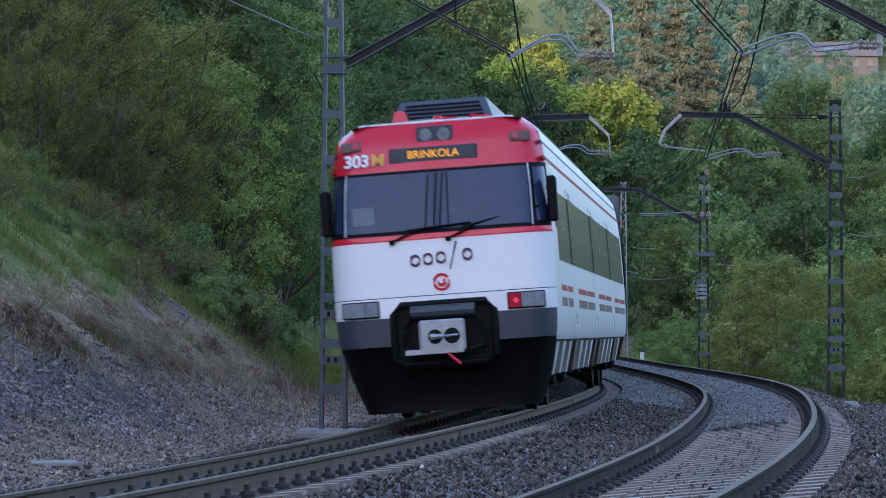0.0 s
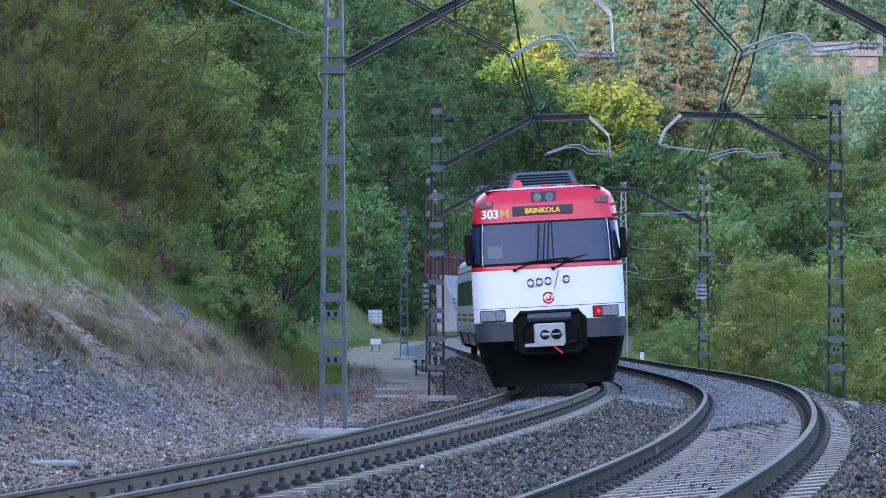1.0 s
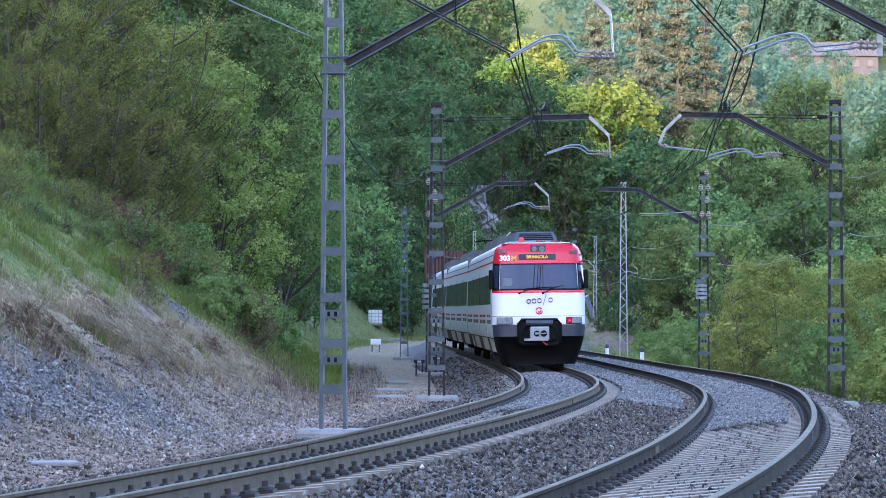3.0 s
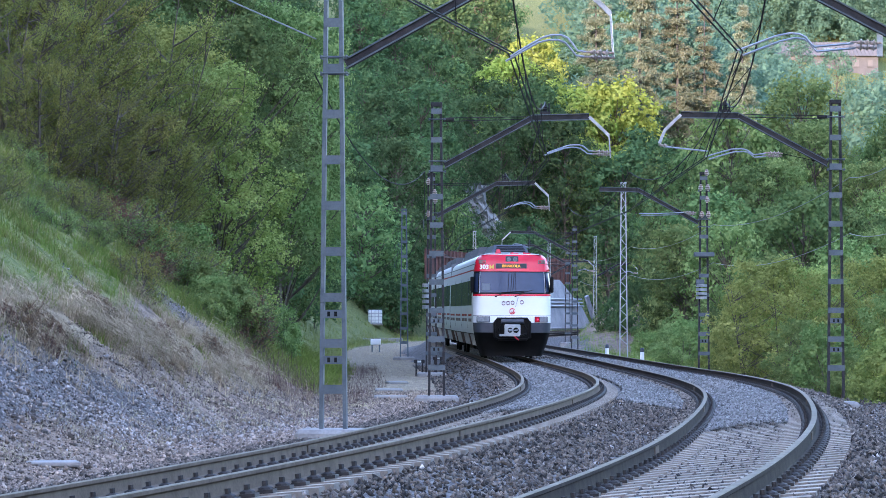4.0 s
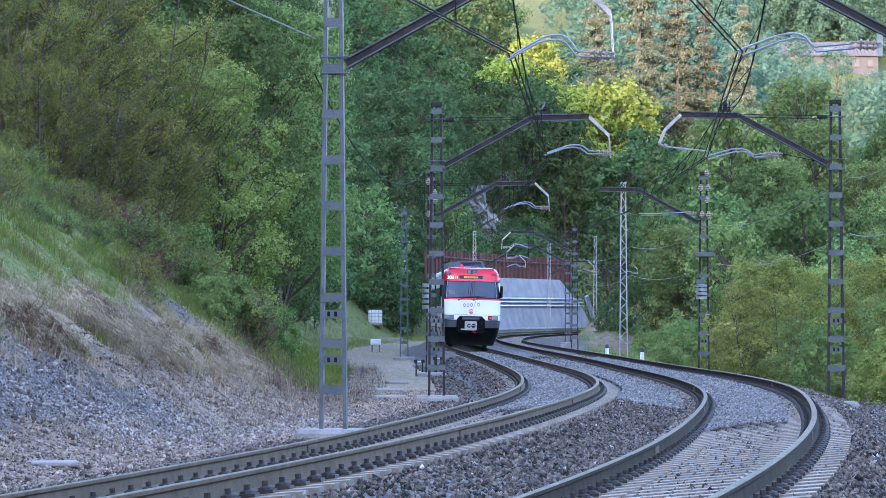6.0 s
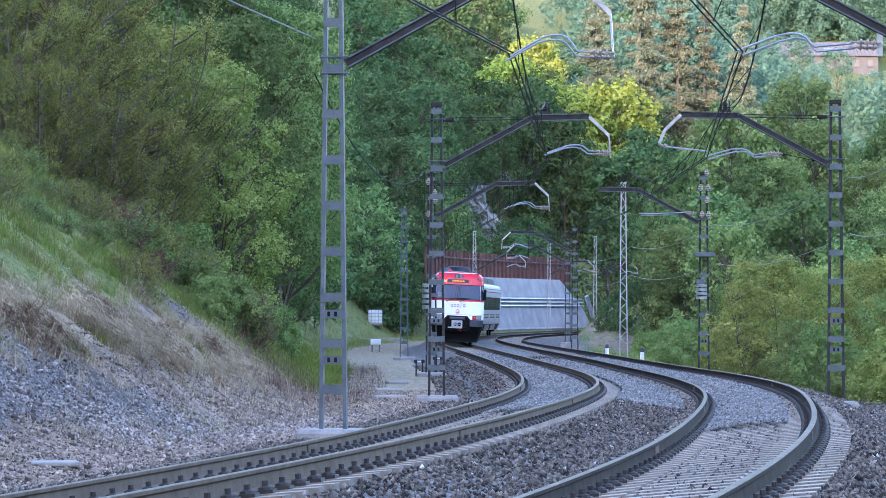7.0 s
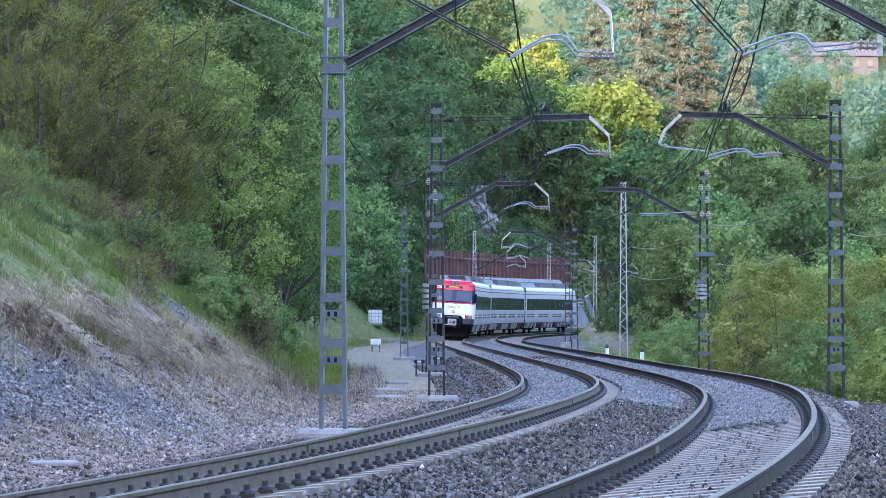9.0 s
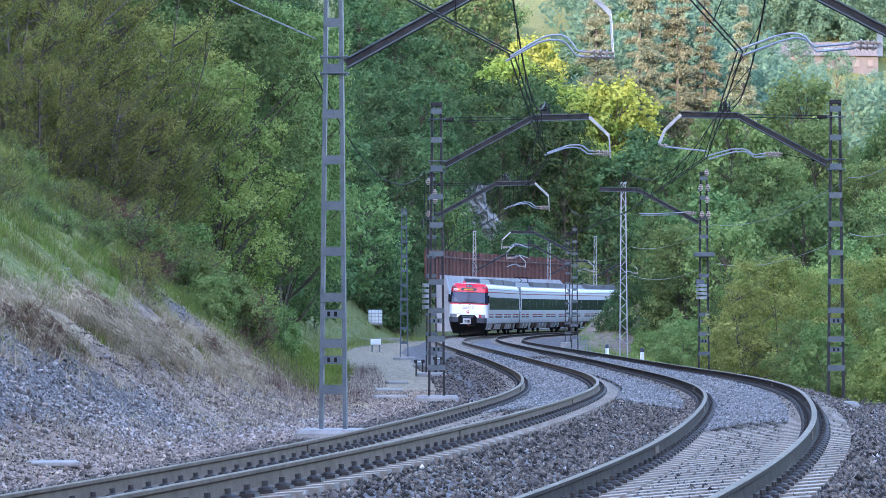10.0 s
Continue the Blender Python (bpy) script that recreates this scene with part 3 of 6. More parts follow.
# ---- train ----
CAR, BOGIE_A, BOGIE_B = 25.33, 4.2, 21.1
TRAVEL = [-0.00036, 0.0107, -0.11515, 0.56536, -1.32242, 20.74307, 20.97101]
# half-width of the body by height
BODY_H = [0.95, 1.05, 1.37, 1.7, 2.0, 2.45, 2.95, 3.3, 3.55, 3.72, 3.84, 3.92]
BODY_W = [1.40, 1.44, 1.465, 1.47, 1.47, 1.465, 1.45, 1.42, 1.39, 1.35, 1.27, 1.14]


def half(h):
    return float(np.interp(h, [0.1, 0.62, 0.95, *BODY_H[1:]], [1.16, 1.35, 1.42, *BODY_W[1:]]))


def nose(h, r):
    """How far the cab's skin lies behind its foremost point, at height h and side r."""
    rake = float(np.interp(h, [0.3, 0.95, 1.0, 1.37, 2.4, 3.3, 3.75, 3.95], [0.35, 0.12, 0.0, 0.0, 0.05, 0.3, 0.42, 0.62]))
    a = min(abs(r) / half(h), 1.0)
    return rake + 0.06 * a * a + 0.34 * a ** 14


def skin(h0, h1, mat_name, name, parent, r0=-1.0, r1=1.0, out=0.0, nh=6, nr=24, label=""):
    """A piece of the cab's front between two heights; r0 and r1 as shares of the half-width."""
    verts, faces = [], []
    for i in range(nh + 1):
        h = h0 + (h1 - h0) * i / nh
        for j in range(nr + 1):
            a = r0 + (r1 - r0) * j / nr
            a = math.copysign(abs(a) ** 0.7, a) if (r0, r1) == (-1.0, 1.0) else a
            r = a * half(h)
            verts.append((r, nose(h, r) - out, h))
    n = nr + 1
    for i in range(nh):
        for j in range(nr):
            faces.append((i * n + j, i * n + j + 1, (i + 1) * n + j + 1, (i + 1) * n + j))
    ob = link_mesh(name, verts, faces, mat_name, parent, smooth=True)
    if label:
        tagged(ob, label)
    return ob


def on_nose(h, r, out=0.02):
    return Vector((r, nose(h, r) - out, h))


def words(name, text, size, at, mat_name, parent, turn=(90, 0, 0), depth=0.004, label="", align="CENTER", bold=0.028):
    cu = bpy.data.curves.new(name, "FONT")
    cu.offset = size * bold
    cu.body, cu.size, cu.extrude, cu.align_x, cu.align_y = text, size, depth, align, "CENTER"
    tmp = bpy.data.objects.new(name, cu)
    scene.collection.objects.link(tmp)
    me = bpy.data.meshes.new_from_object(tmp.evaluated_get(bpy.context.evaluated_depsgraph_get()))
    bpy.data.objects.remove(tmp)
    me.materials.clear()
    me.materials.append(mat_name)
    ob = new(name, me)
    ob.parent = parent
    ob.matrix_local = pose(*at, *turn)
    if label:
        tagged(ob, label)
    return ob


def cab_front(car, lit):
    # the apron's lowest part is added black for the shadow under the cab
    skin(0.12, 1.0, M_BLACK, "apron", car, label="black apron lowered to imitate the shadow beneath it")
    skin(1.0, 1.37, M_BUMPER, "bumper", car, out=0.03, label="dark blue-grey bumper band")
    skin(1.37, 1.63, M_WHITE, "lower_front_panel", car)
    skin(1.64, 2.37, M_WHITE, "front_panel", car, label="glossy white front panel")
    skin(2.37, 2.45, M_RED, "red_stripe", car, out=0.004)
    skin(2.45, 3.3, M_BLACK, "windscreen_surround", car, label="black windscreen surround")
    skin(3.3, 3.94, M_RED, "cab_cap", car, label="glossy red cab cap")
    skin(1.625, 1.645, M_UNDER, "seam", car, out=-0.01)
    # cap edge over the roof
    bm = bmesh.new()
    pts = [(a * half(3.94), nose(3.94, a * half(3.94)) + 0.01, 3.945) for a in np.linspace(-0.9, 0.9, 15)]
    tube(bm, pts, 0.02, 6)
    part("roof_edge_trim", bm, M_WHITE, car)
    # windscreen panes and corner panes
    w1 = skin(2.5, 3.26, M_GLASS, "windscreen_pane", car, -0.83, 0.085, 0.012, label="dark tinted windscreen pane")
    w2 = skin(2.5, 3.26, M_GLASS, "windscreen_pane", car, 0.1, 0.83, 0.012, label="dark tinted windscreen pane")
    for e in (-1, 1):
        bm = bmesh.new()
        pts = [on_nose(h, e * 0.845 * half(h), 0.018) for h in np.linspace(2.47, 3.29, 6)]
        tube(bm, pts, 0.013, 6)
        part("windscreen_trim", bm, M_GALV, car)
        skin(2.52, 3.24, M_GLASS, "corner_pane", car, e * 0.88, e * 0.985, 0.008)
    # blinds and posts seen behind the glass
    for r in (-0.17, -0.06, 0.02):
        bm = bmesh.new()
        tube(bm, [on_nose(2.52, r, 0.016), on_nose(3.24, r + 0.06, 0.016)], 0.012, 5)
        part("screen_post", bm, M_BLACK, car)
    bm = bmesh.new()
    p = on_nose(2.62, -0.98, 0.016)
    box(bm, p + Vector((0, 0.0, 0.1)), (0.3, 0.012, 0.24))
    part("paper_sign", bm, material("faded_paper", (0.16, 0.19, 0.23), (0.2, 0.23, 0.27), 0.7, 5), car, "pale sheet behind the windscreen")
    # wipers
    for r, a, n in ((-0.62, 0.85, 0.06), (0.12, 1.0, 0.32)):
        bm = bmesh.new()
        tube(bm, [on_nose(2.36, r, 0.03), on_nose(2.43, r + 0.16, 0.05), on_nose(2.5 + n * 0.1, r + 0.35, 0.05)], 0.016, 6)
        tube(bm, [on_nose(2.5, r + 0.2, 0.05), on_nose(2.52 + n * 0.6, r + 0.2 + a, 0.045)], 0.014, 6)
        box(bm, on_nose(2.36, r, 0.03), (0.07, 0.06, 0.06), 0.01)
        part("wiper", bm, M_BLACK, car, "black windscreen wiper")
    # lamps
    for e in (-1, 1):
        c = on_nose(1.495, e * 1.09, 0.012)
        bm = bmesh.new()
        m = Matrix.Translation(c) @ Matrix.Rotation(e * 0.1, 4, "Z")
        box(bm, (0, 0, 0), (0.5, 0.05, 0.22), 0.012, m)
        lamp = part("headlamp", bm, M_BLACK, car, "headlamp with a clear and a red lens")
        for dx, w, mt, nm in ((e * 0.085, 0.3, M_LENS, "clear_lens"), (-e * 0.155, 0.165, M_REDLAMP if e > 0 and lit else M_LENS if e < 0 else M_STRIPE_GREY, "tail_lens")):
            if nm == "tail_lens" and e < 0:
                mt = M_LENS
            bm = bmesh.new()
            box(bm, (dx, -0.03, 0), (w, 0.02, 0.19), 0.006, m)
            part(nm, bm, mt, lamp)
        if lit and e > 0:
            bm = bmesh.new()
            tube(bm, [m @ Vector((-e * 0.14, -0.042, 0)), m @ Vector((-e * 0.14, -0.05, 0))], 0.035, 10)
            part("lit_bulb", bm, material("lit_red_bulb", (1.0, 0.04, 0.1), (1.0, 0.05, 0.1), 0.4, 4, emit=0.07), lamp)
        bm = bmesh.new()
        c = on_nose(3.66, e * 1.12, 0.01)
        m = Matrix.Translation(c) @ Matrix.Rotation(e * 0.12, 4, "Z") @ Matrix.Rotation(-0.27, 4, "X")
        box(bm, (0, 0, 0), (0.27, 0.03, 0.14), 0.01, m)
        mk = part("marker_lamp", bm, M_STRIPE_GREY, car, "small red marker lamp")
        bm = bmesh.new()
        box(bm, (e * -0.06, -0.02, 0), (0.1, 0.02, 0.09), 0.006, m)
        part("marker_lens", bm, M_REDLAMP, mk)
    bm = bmesh.new()
    c = on_nose(3.76, 0.0, 0.0)
    box(bm, c, (0.48, 0.06, 0.23), 0.012)
    tl = part("top_lamp", bm, M_BUMPER, car, "twin headlamp box above the windscreen")
    for e in (-1, 1):
        bm = bmesh.new()
        tube(bm, [c + Vector((e * 0.12, -0.03, 0)), c + Vector((e * 0.12, -0.045, 0))], 0.085, 14)
        part("lens", bm, M_LENS, tl)
    # destination sign
    c = on_nose(3.5, -0.03, 0.0)
    bm = bmesh.new()
    box(bm, c, (1.17, 0.05, 0.2), 0.015)
    sign = part("destination_sign", bm, M_BUMPER, car, "dark sign with amber dot letters")
    words("sign_text", "BRINKOLA", 0.142, (c.x, c.y - 0.032, c.z), M_AMBER, sign, bold=0.01)
    c = on_nose(3.46, -1.05, 0.035)
    words("unit_number", "303", 0.235, (c.x, c.y, c.z), M_WHITE, car, (90 - 15, 0, -9))
    c = on_nose(3.46, -0.765, 0.03)
    words("unit_letter", "M", 0.24, (c.x, c.y, c.z), M_YELLOW, car, (90 - 15, 0, -5), bold=0.012)
    # company mark: plain strokes and a ring in its colours
    y = nose(2.1, 0.0) - 0.012
    for x, z in ((-0.33, 2.1), (-0.16, 2.11), (0.01, 2.12), (0.36, 2.14)):
        bm = bmesh.new()
        ring = [Vector((x + 0.06 * math.cos(a), y, z + 0.068 * math.sin(a))) for a in np.linspace(0, 6.283, 13)]
        for p, q in zip(ring, ring[1:]):
            beam(bm, p, q, 0.012, 0.032, (0, 0, 1))
        part("mark_ring", bm, M_PURPLE, car, "dark purple ring of the company mark")
    bm = bmesh.new()
    beam(bm, (0.12, y, 1.96), (0.22, y, 2.32), 0.012, 0.036, (0, 0, 1))
    part("mark_stroke", bm, M_PURPLE, car, "dark purple stroke of the company mark")
    bm = bmesh.new()
    c = Vector((0.0, nose(1.8, 0) - 0.008, 1.8))
    ring = [c + Vector((0.1 * math.cos(a), 0, 0.1 * math.sin(a))) for a in np.linspace(0.6, 6.6, 22)]
    for p, q in zip(ring, ring[1:]):
        beam(bm, p, q, 0.012, 0.035, (0, 0, 1))
    ring = [c + Vector((0.045 * math.cos(a), 0, 0.045 * math.sin(a))) for a in np.linspace(-3.6, 0.9, 10)]
    for p, q in zip(ring, ring[1:]):
        beam(bm, p, q, 0.012, 0.045, (0, 0, 1))
    part("round_mark", bm, M_RED, car, "red ring emblem")
    # coupler in its recess
    bm = bmesh.new()
    pts = [(-0.66, 0.82), (-0.66, 1.4), (-0.56, 1.52), (0.56, 1.52), (0.66, 1.4), (0.66, 0.82), (0.52, 0.74), (-0.52, 0.74), (-0.66, 0.82)]
    tube(bm, [(x, -0.035, z) for x, z in pts], 0.05, 8)
    part("recess_frame", bm, M_BLACK, car, "black frame round the coupler")
    bm = bmesh.new()
    box(bm, (0, 0.0, 1.13), (1.26, 0.06, 0.72), 0.02)
    part("recess_back", bm, M_BLACK, car)
    bm = bmesh.new()
    tube(bm, [(-0.42, -0.1, 1.42), (0.42, -0.1, 1.42)], 0.09, 10)
    part("buffer_roller", bm, M_BUMPER, car)
    for e in (-1, 1):
        bm = bmesh.new()
        tube(bm, [(e * 0.42, -0.1, 1.36), (e * 0.52, -0.16, 1.15), (e * 0.5, -0.18, 0.95), (e * 0.34, -0.22, 0.9)], 0.04, 8)
        part("air_hose", bm, M_BLACK, car)
    bm = bmesh.new()
    box(bm, (-0.01, -0.3, 1.1), (0.6, 0.1, 0.42), 0.03)
    box(bm, (-0.12, -0.3, 0.9), (0.76, 0.1, 0.07), 0.01)
    cp = part("coupler", bm, M_COUPLER, car, "pale steel automatic coupler head")
    for x, r in ((-0.1, 0.095), (0.12, 0.105)):
        bm = bmesh.new()
        tube(bm, [(x, -0.36, 1.09), (x, -0.345, 1.09)], r, 14)
        part("coupler_socket", bm, M_BLACK, cp)
    bm = bmesh.new()
    tube(bm, [(-0.16, -0.38, 1.09), (0.0, -0.38, 1.09)], [0.045, 0.03], 8)
    tube(bm, [(0.03, -0.375, 1.09), (0.2, -0.375, 1.1)], 0.018, 6)
    for x, z in ((-0.22, 1.2), (0.0, 1.22), (0.02, 0.97), (0.18, 0.98)):
        tube(bm, [(x, -0.36, z), (x, -0.345, z)], 0.018, 6)
    part("coupler_cone", bm, M_GALV, cp)
    bm = bmesh.new()
    tube(bm, [(0.06, -0.36, 0.86), (0.14, -0.39, 0.79), (0.22, -0.41, 0.72)], 0.02, 6)
    part("red_cock", bm, M_RED, cp, "red hanging air cock")
    # mirrors
    for e in (-1, 1):
        bm = bmesh.new()
        box(bm, (e * 1.5, 0.36, 2.8), (0.13, 0.24, 0.6), 0.03)
        beam(bm, (e * 1.42, 0.44, 2.95), (e * 1.55, 0.43, 2.95), 0.03, 0.03)
        part("side_mirror", bm, M_BLACK, car, "tall black side mirror")
    # roof fittings over the cab
    bm = bmesh.new()
    vs = [bm.verts.new(v) for v in ((-0.62, 0.9, 3.95), (-0.36, 0.9, 3.95), (-0.44, 0.95, 4.14), (-0.56, 0.95, 4.14), (-0.62, 1.25, 3.95), (-0.36, 1.25, 3.95), (-0.44, 1.15, 4.14), (-0.56, 1.15, 4.14))]
    for f in ((0, 1, 2, 3), (5, 4, 7, 6), (1, 5, 6, 2), (4, 0, 3, 7), (3, 2, 6, 7)):
        bm.faces.new([vs[i] for i in f])
    part("aerial_fin", bm, M_RED, car, "red roof aerial fin")
    for x in (0.02, 0.47):
        bm = bmesh.new()
        tube(bm, [(x, 0.85, 3.96), (x, 0.85, 4.03)], [0.09, 0.05] if x < 0.2 else 0.03, 8)
        tube(bm, [(x, 0.85, 4.0), (x + 0.25, 0.9, 3.99)], 0.02, 6)
        part("roof_horn", bm, M_RED, car)


def build_car(front_cab, rear_cab, label):
    car = empty("rail_car", Matrix(), label, "rail car", "cars of the commuter train")
    y0, y1 = (0.0 if front_cab else 0.25), CAR - 0.25
    # sides, one shell a side
    for e in (-1, 1):
        verts, faces = [], []
        ys = [None] + list(np.linspace(1.2, y1, 9))
        for y in ys:
            for h, w in zip(BODY_H, BODY_W):
                yy = y if y is not None else (nose(h, half(h)) if front_cab else y0)
                verts.append((e * w, yy, h))
        k = len(BODY_H)
        for i in range(len(ys) - 1):
            for j in range(k - 1):
                f = (i * k + j, (i + 1) * k + j, (i + 1) * k + j + 1, i * k + j + 1)
                faces.append(f if e > 0 else f[::-1])
        side = link_mesh("side_wall", verts, faces, M_SIDE, car, smooth=True)
        x = lambda h: e * (half(h) + 0.004)

        def strip(name, h0, h1, a, b, mt, out=0.005, label=""):
            bm = bmesh.new()
            vs = [bm.verts.new((e * (half(h) + out), y, h)) for y, h in ((a, h0), (b, h0), (b, h1), (a, h1))]
            bm.faces.new(vs if e > 0 else vs[::-1])
            r = bmesh.ops.extrude_face_region(bm, geom=list(bm.faces))
            bmesh.ops.translate(bm, vec=(-e * (out + 0.03), 0, 0), verts=[g for g in r["geom"] if isinstance(g, bmesh.types.BMVert)])
            return part(name, bm, mt, side, label)

        a0 = 1.0 if front_cab else 0.6
        strip("roof_line", 3.33, 3.385, a0 - 0.5, y1 - 0.05, M_STRIPE, label="thin dark red line under the roof")
        strip("gutter", 3.56, 3.6, a0 - 0.4, y1 - 0.05, M_ROOF)
        if front_cab:
            strip("cap_wrap", 3.3, 3.74, 0.78, 1.12, M_RED, 0.006, "red edge of the cab cap")
            strip("cab_door", 1.12, 3.2, 1.2, 1.5, M_SIDE, 0.008, "narrow driver's door")
            strip("cab_door_window", 2.45, 3.1, 1.25, 1.45, M_BAND, 0.012)
        # windows between the doors, and doors
        doors = [5.3, 12.0, 18.7]
        edges = [1.55 if front_cab else 0.7] + [v for d in doors for v in (d - 0.68, d + 0.68)] + [y1 - (1.55 if rear_cab else 0.45)]
        for a, b in zip(edges[::2], edges[1::2]):
            n = max(1, round((b - a) / 1.9))
            for i in range(n):
                strip("window", 2.02, 2.97, a + (b - a) * i / n + 0.012, a + (b - a) * (i + 1) / n - 0.012, M_BAND, label="dark greenish window")
            m = 2 if b - a > 2.6 else 1
            for i in range(m):
                u, v = a + (b - a) * i / m + 0.16, a + (b - a) * (i + 1) / m - 0.16
                strip("red_dash", 1.61, 1.69, u, v, M_STRIPE)
                strip("grey_dash", 1.4, 1.52, u, v, M_STRIPE_GREY)
        for d in doors:
            dr = strip("door", 1.12, 3.1, d - 0.66, d + 0.66, M_SIDE, 0.012, "pale double passenger door")
            for u, v in ((d - 0.66, d - 0.015), (d + 0.015, d + 0.66)):
                strip("door_window", 2.02, 2.97, u, v, M_BAND, 0.02)
            strip("door_gap", 1.14, 3.08, d - 0.012, d + 0.012, M_BLACK, 0.018)
        # skirt plates with raked edges between the equipment
        u = 1.2 if front_cab else 0.5
        while u < y1 - 1.2:
            bm = bmesh.new()
            b = 0.66
            vs = [bm.verts.new((e * (half(h) - 0.03), y, h)) for y, h in ((u + 0.32, 0.48), (u + b - 0.04, 0.48), (u + b, 0.97), (u, 0.97))]
            bm.faces.new(vs if e > 0 else vs[::-1])
            r = bmesh.ops.extrude_face_region(bm, geom=list(bm.faces))
            bmesh.ops.translate(bm, vec=(-e * 0.25, 0, 0), verts=[g for g in r["geom"] if isinstance(g, bmesh.types.BMVert)])
            part("skirt_box", bm, M_SIDE if (int(u * 7) % 3) else M_STRIPE_GREY, side, "pale underframe box")
            u += 1.62
    # roof
    verts, faces = [], []
    prof = [(-1.14, 3.92), (-0.95, 3.985), (-0.6, 4.03), (0, 4.05), (0.6, 4.03), (0.95, 3.985), (1.14, 3.92)]
    for y in ([0.62 if front_cab else y0] + list(np.linspace(1.4, y1, 8))):
        verts += [(x, y, z if not (front_cab and y < 1) else 3.92 + (z - 3.92) * 0.3) for x, z in prof]
    k = len(prof)
    faces = [(i * k + j, i * k + j + 1, (i + 1) * k + j + 1, (i + 1) * k + j) for i in range(8) for j in range(k - 1)]
    roof = link_mesh("roof", verts, faces, M_ROOF, car, smooth=True)
    boxes = [(1.6, 8.5, 0.72, 4.34, M_ROOFBOX, True), (8.9, 16.3, 0.95, 4.4, M_ROOFDARK, False), (16.8, 24.2, 0.95, 4.4, M_ROOFDARK, False)]
    for a, b, w, top, mt, louvre in boxes:
        bm = bmesh.new()
        vs = [bm.verts.new(v) for v in ((-w, a, 3.98), (w, a, 3.98), (w, b, 3.98), (-w, b, 3.98), (-w + 0.14, a + 0.45, top), (w - 0.14, a + 0.45, top), (w - 0.14, b - 0.3, top), (-w + 0.14, b - 0.3, top))]
        for f in ((0, 1, 5, 4), (1, 2, 6, 5), (2, 3, 7, 6), (3, 0, 4, 7), (4, 5, 6, 7)):
            bm.faces.new([vs[i] for i in f])
        rb = part("roof_box", bm, mt, roof, "blue-grey louvred roof box" if louvre else "grey roof equipment box")
        if louvre and front_cab:
            for i in range(5):
                bm = bmesh.new()
                f = (i + 0.8) / 6
                beam(bm, (-w + 0.1 + 0.14 * f, a + 0.45 * f - 0.02, 3.98 + (top - 3.98) * f), (w - 0.1 - 0.14 * f, a + 0.45 * f - 0.02, 3.98 + (top - 3.98) * f), 0.03, 0.022)
                part("louvre", bm, M_BLACK, rb)
    # floor, ends, bogies
    bm = bmesh.new()
    box(bm, (0, (y0 + y1) / 2 + 0.3, 0.97), (2.78, y1 - y0 - 0.9, 0.1))
    for a in (6.8, 9.2, 11.6, 14.2, 16.6):
        box(bm, (0, a, 0.68), (2.3, 1.7, 0.5), 0.04)
    part("underframe", bm, M_UNDER, car)
    for y, show in ((y0, not front_cab), (y1, not rear_cab)):
        if show:
            bm = bmesh.new()
            box(bm, (0, y, 2.45), (2.84, 0.03, 2.95))
            box(bm, (0, y + (0.1 if y > 10 else -0.1), 2.3), (1.3, 0.28, 2.4), 0.06)
            part("end_wall", bm, M_ROOF, car, "dark gangway end")
    for yb in (BOGIE_A, BOGIE_B):
        bg = new("bogie")
        bg.parent = car
        bg.matrix_local = pose(0, yb, 0)
        bm = bmesh.new()
        for e in (-1, 1):
            box(bm, (e * 1.05, 0, 0.55), (0.14, 3.1, 0.2), 0.03)
            for d in (-1.25, 1.25):
                box(bm, (e * 1.12, d, 0.5), (0.2, 0.34, 0.34), 0.04)
                tube(bm, [(e * 1.1, d * 0.6, 0.45), (e * 1.1, d * 0.6, 0.85)], 0.1, 8)
        box(bm, (0, 0, 0.62), (2.0, 0.5, 0.22), 0.03)
        part("bogie_frame", bm, M_UNDER, bg)
        for d in (-1.25, 1.25):
            bm = bmesh.new()
            tube(bm, [(-1.0, d, 0.45), (1.0, d, 0.45)], 0.08, 8)
            for e in (-1, 1):
                tube(bm, [(e * 0.87 - 0.065, d, 0.45), (e * 0.87 + 0.065, d, 0.45)], 0.45, 20)
            part("wheelset", bm, M_UNDER, bg, "dark steel wheelset")
    if front_cab:
        cab_front(car, True)
    if rear_cab:
        # the far cab: its end closed with the same cap shapes, turned about
        bm = bmesh.new()
        hs = [0.5, 1.0, 1.37, 2.4, 3.3, 3.9]
        rows = [[bm.verts.new((a * half(h), CAR - nose(h, a * half(h)), h)) for a in np.linspace(-1, 1, 13)] for h in hs]
        for r1, r2 in zip(rows, rows[1:]):
            for j in range(12):
                bm.faces.new((r1[j + 1], r1[j], r2[j], r2[j + 1]))
        part("far_cab_front", bm, M_WHITE, car, smooth=True)
    return car


def build_pantograph(car):
    bm = bmesh.new()
    for e in (-1, 1):
        tube(bm, [(e * 0.5, 8.6, 4.2), (e * 0.25, 9.9, 4.5)], 0.035, 6)
        tube(bm, [(e * 0.25, 9.9, 4.5), (e * 0.4, 8.8, 4.75)], 0.025, 6)
    tube(bm, [(-0.8, 8.8, 4.72), (-0.4, 8.8, 4.78), (0.4, 8.8, 4.78), (0.8, 8.8, 4.72)], 0.03, 6)
    box(bm, (0, 9.0, 4.15), (1.2, 1.6, 0.12), 0.02)
    part("pantograph", bm, M_UNDER, car, "lowered dark pantograph")


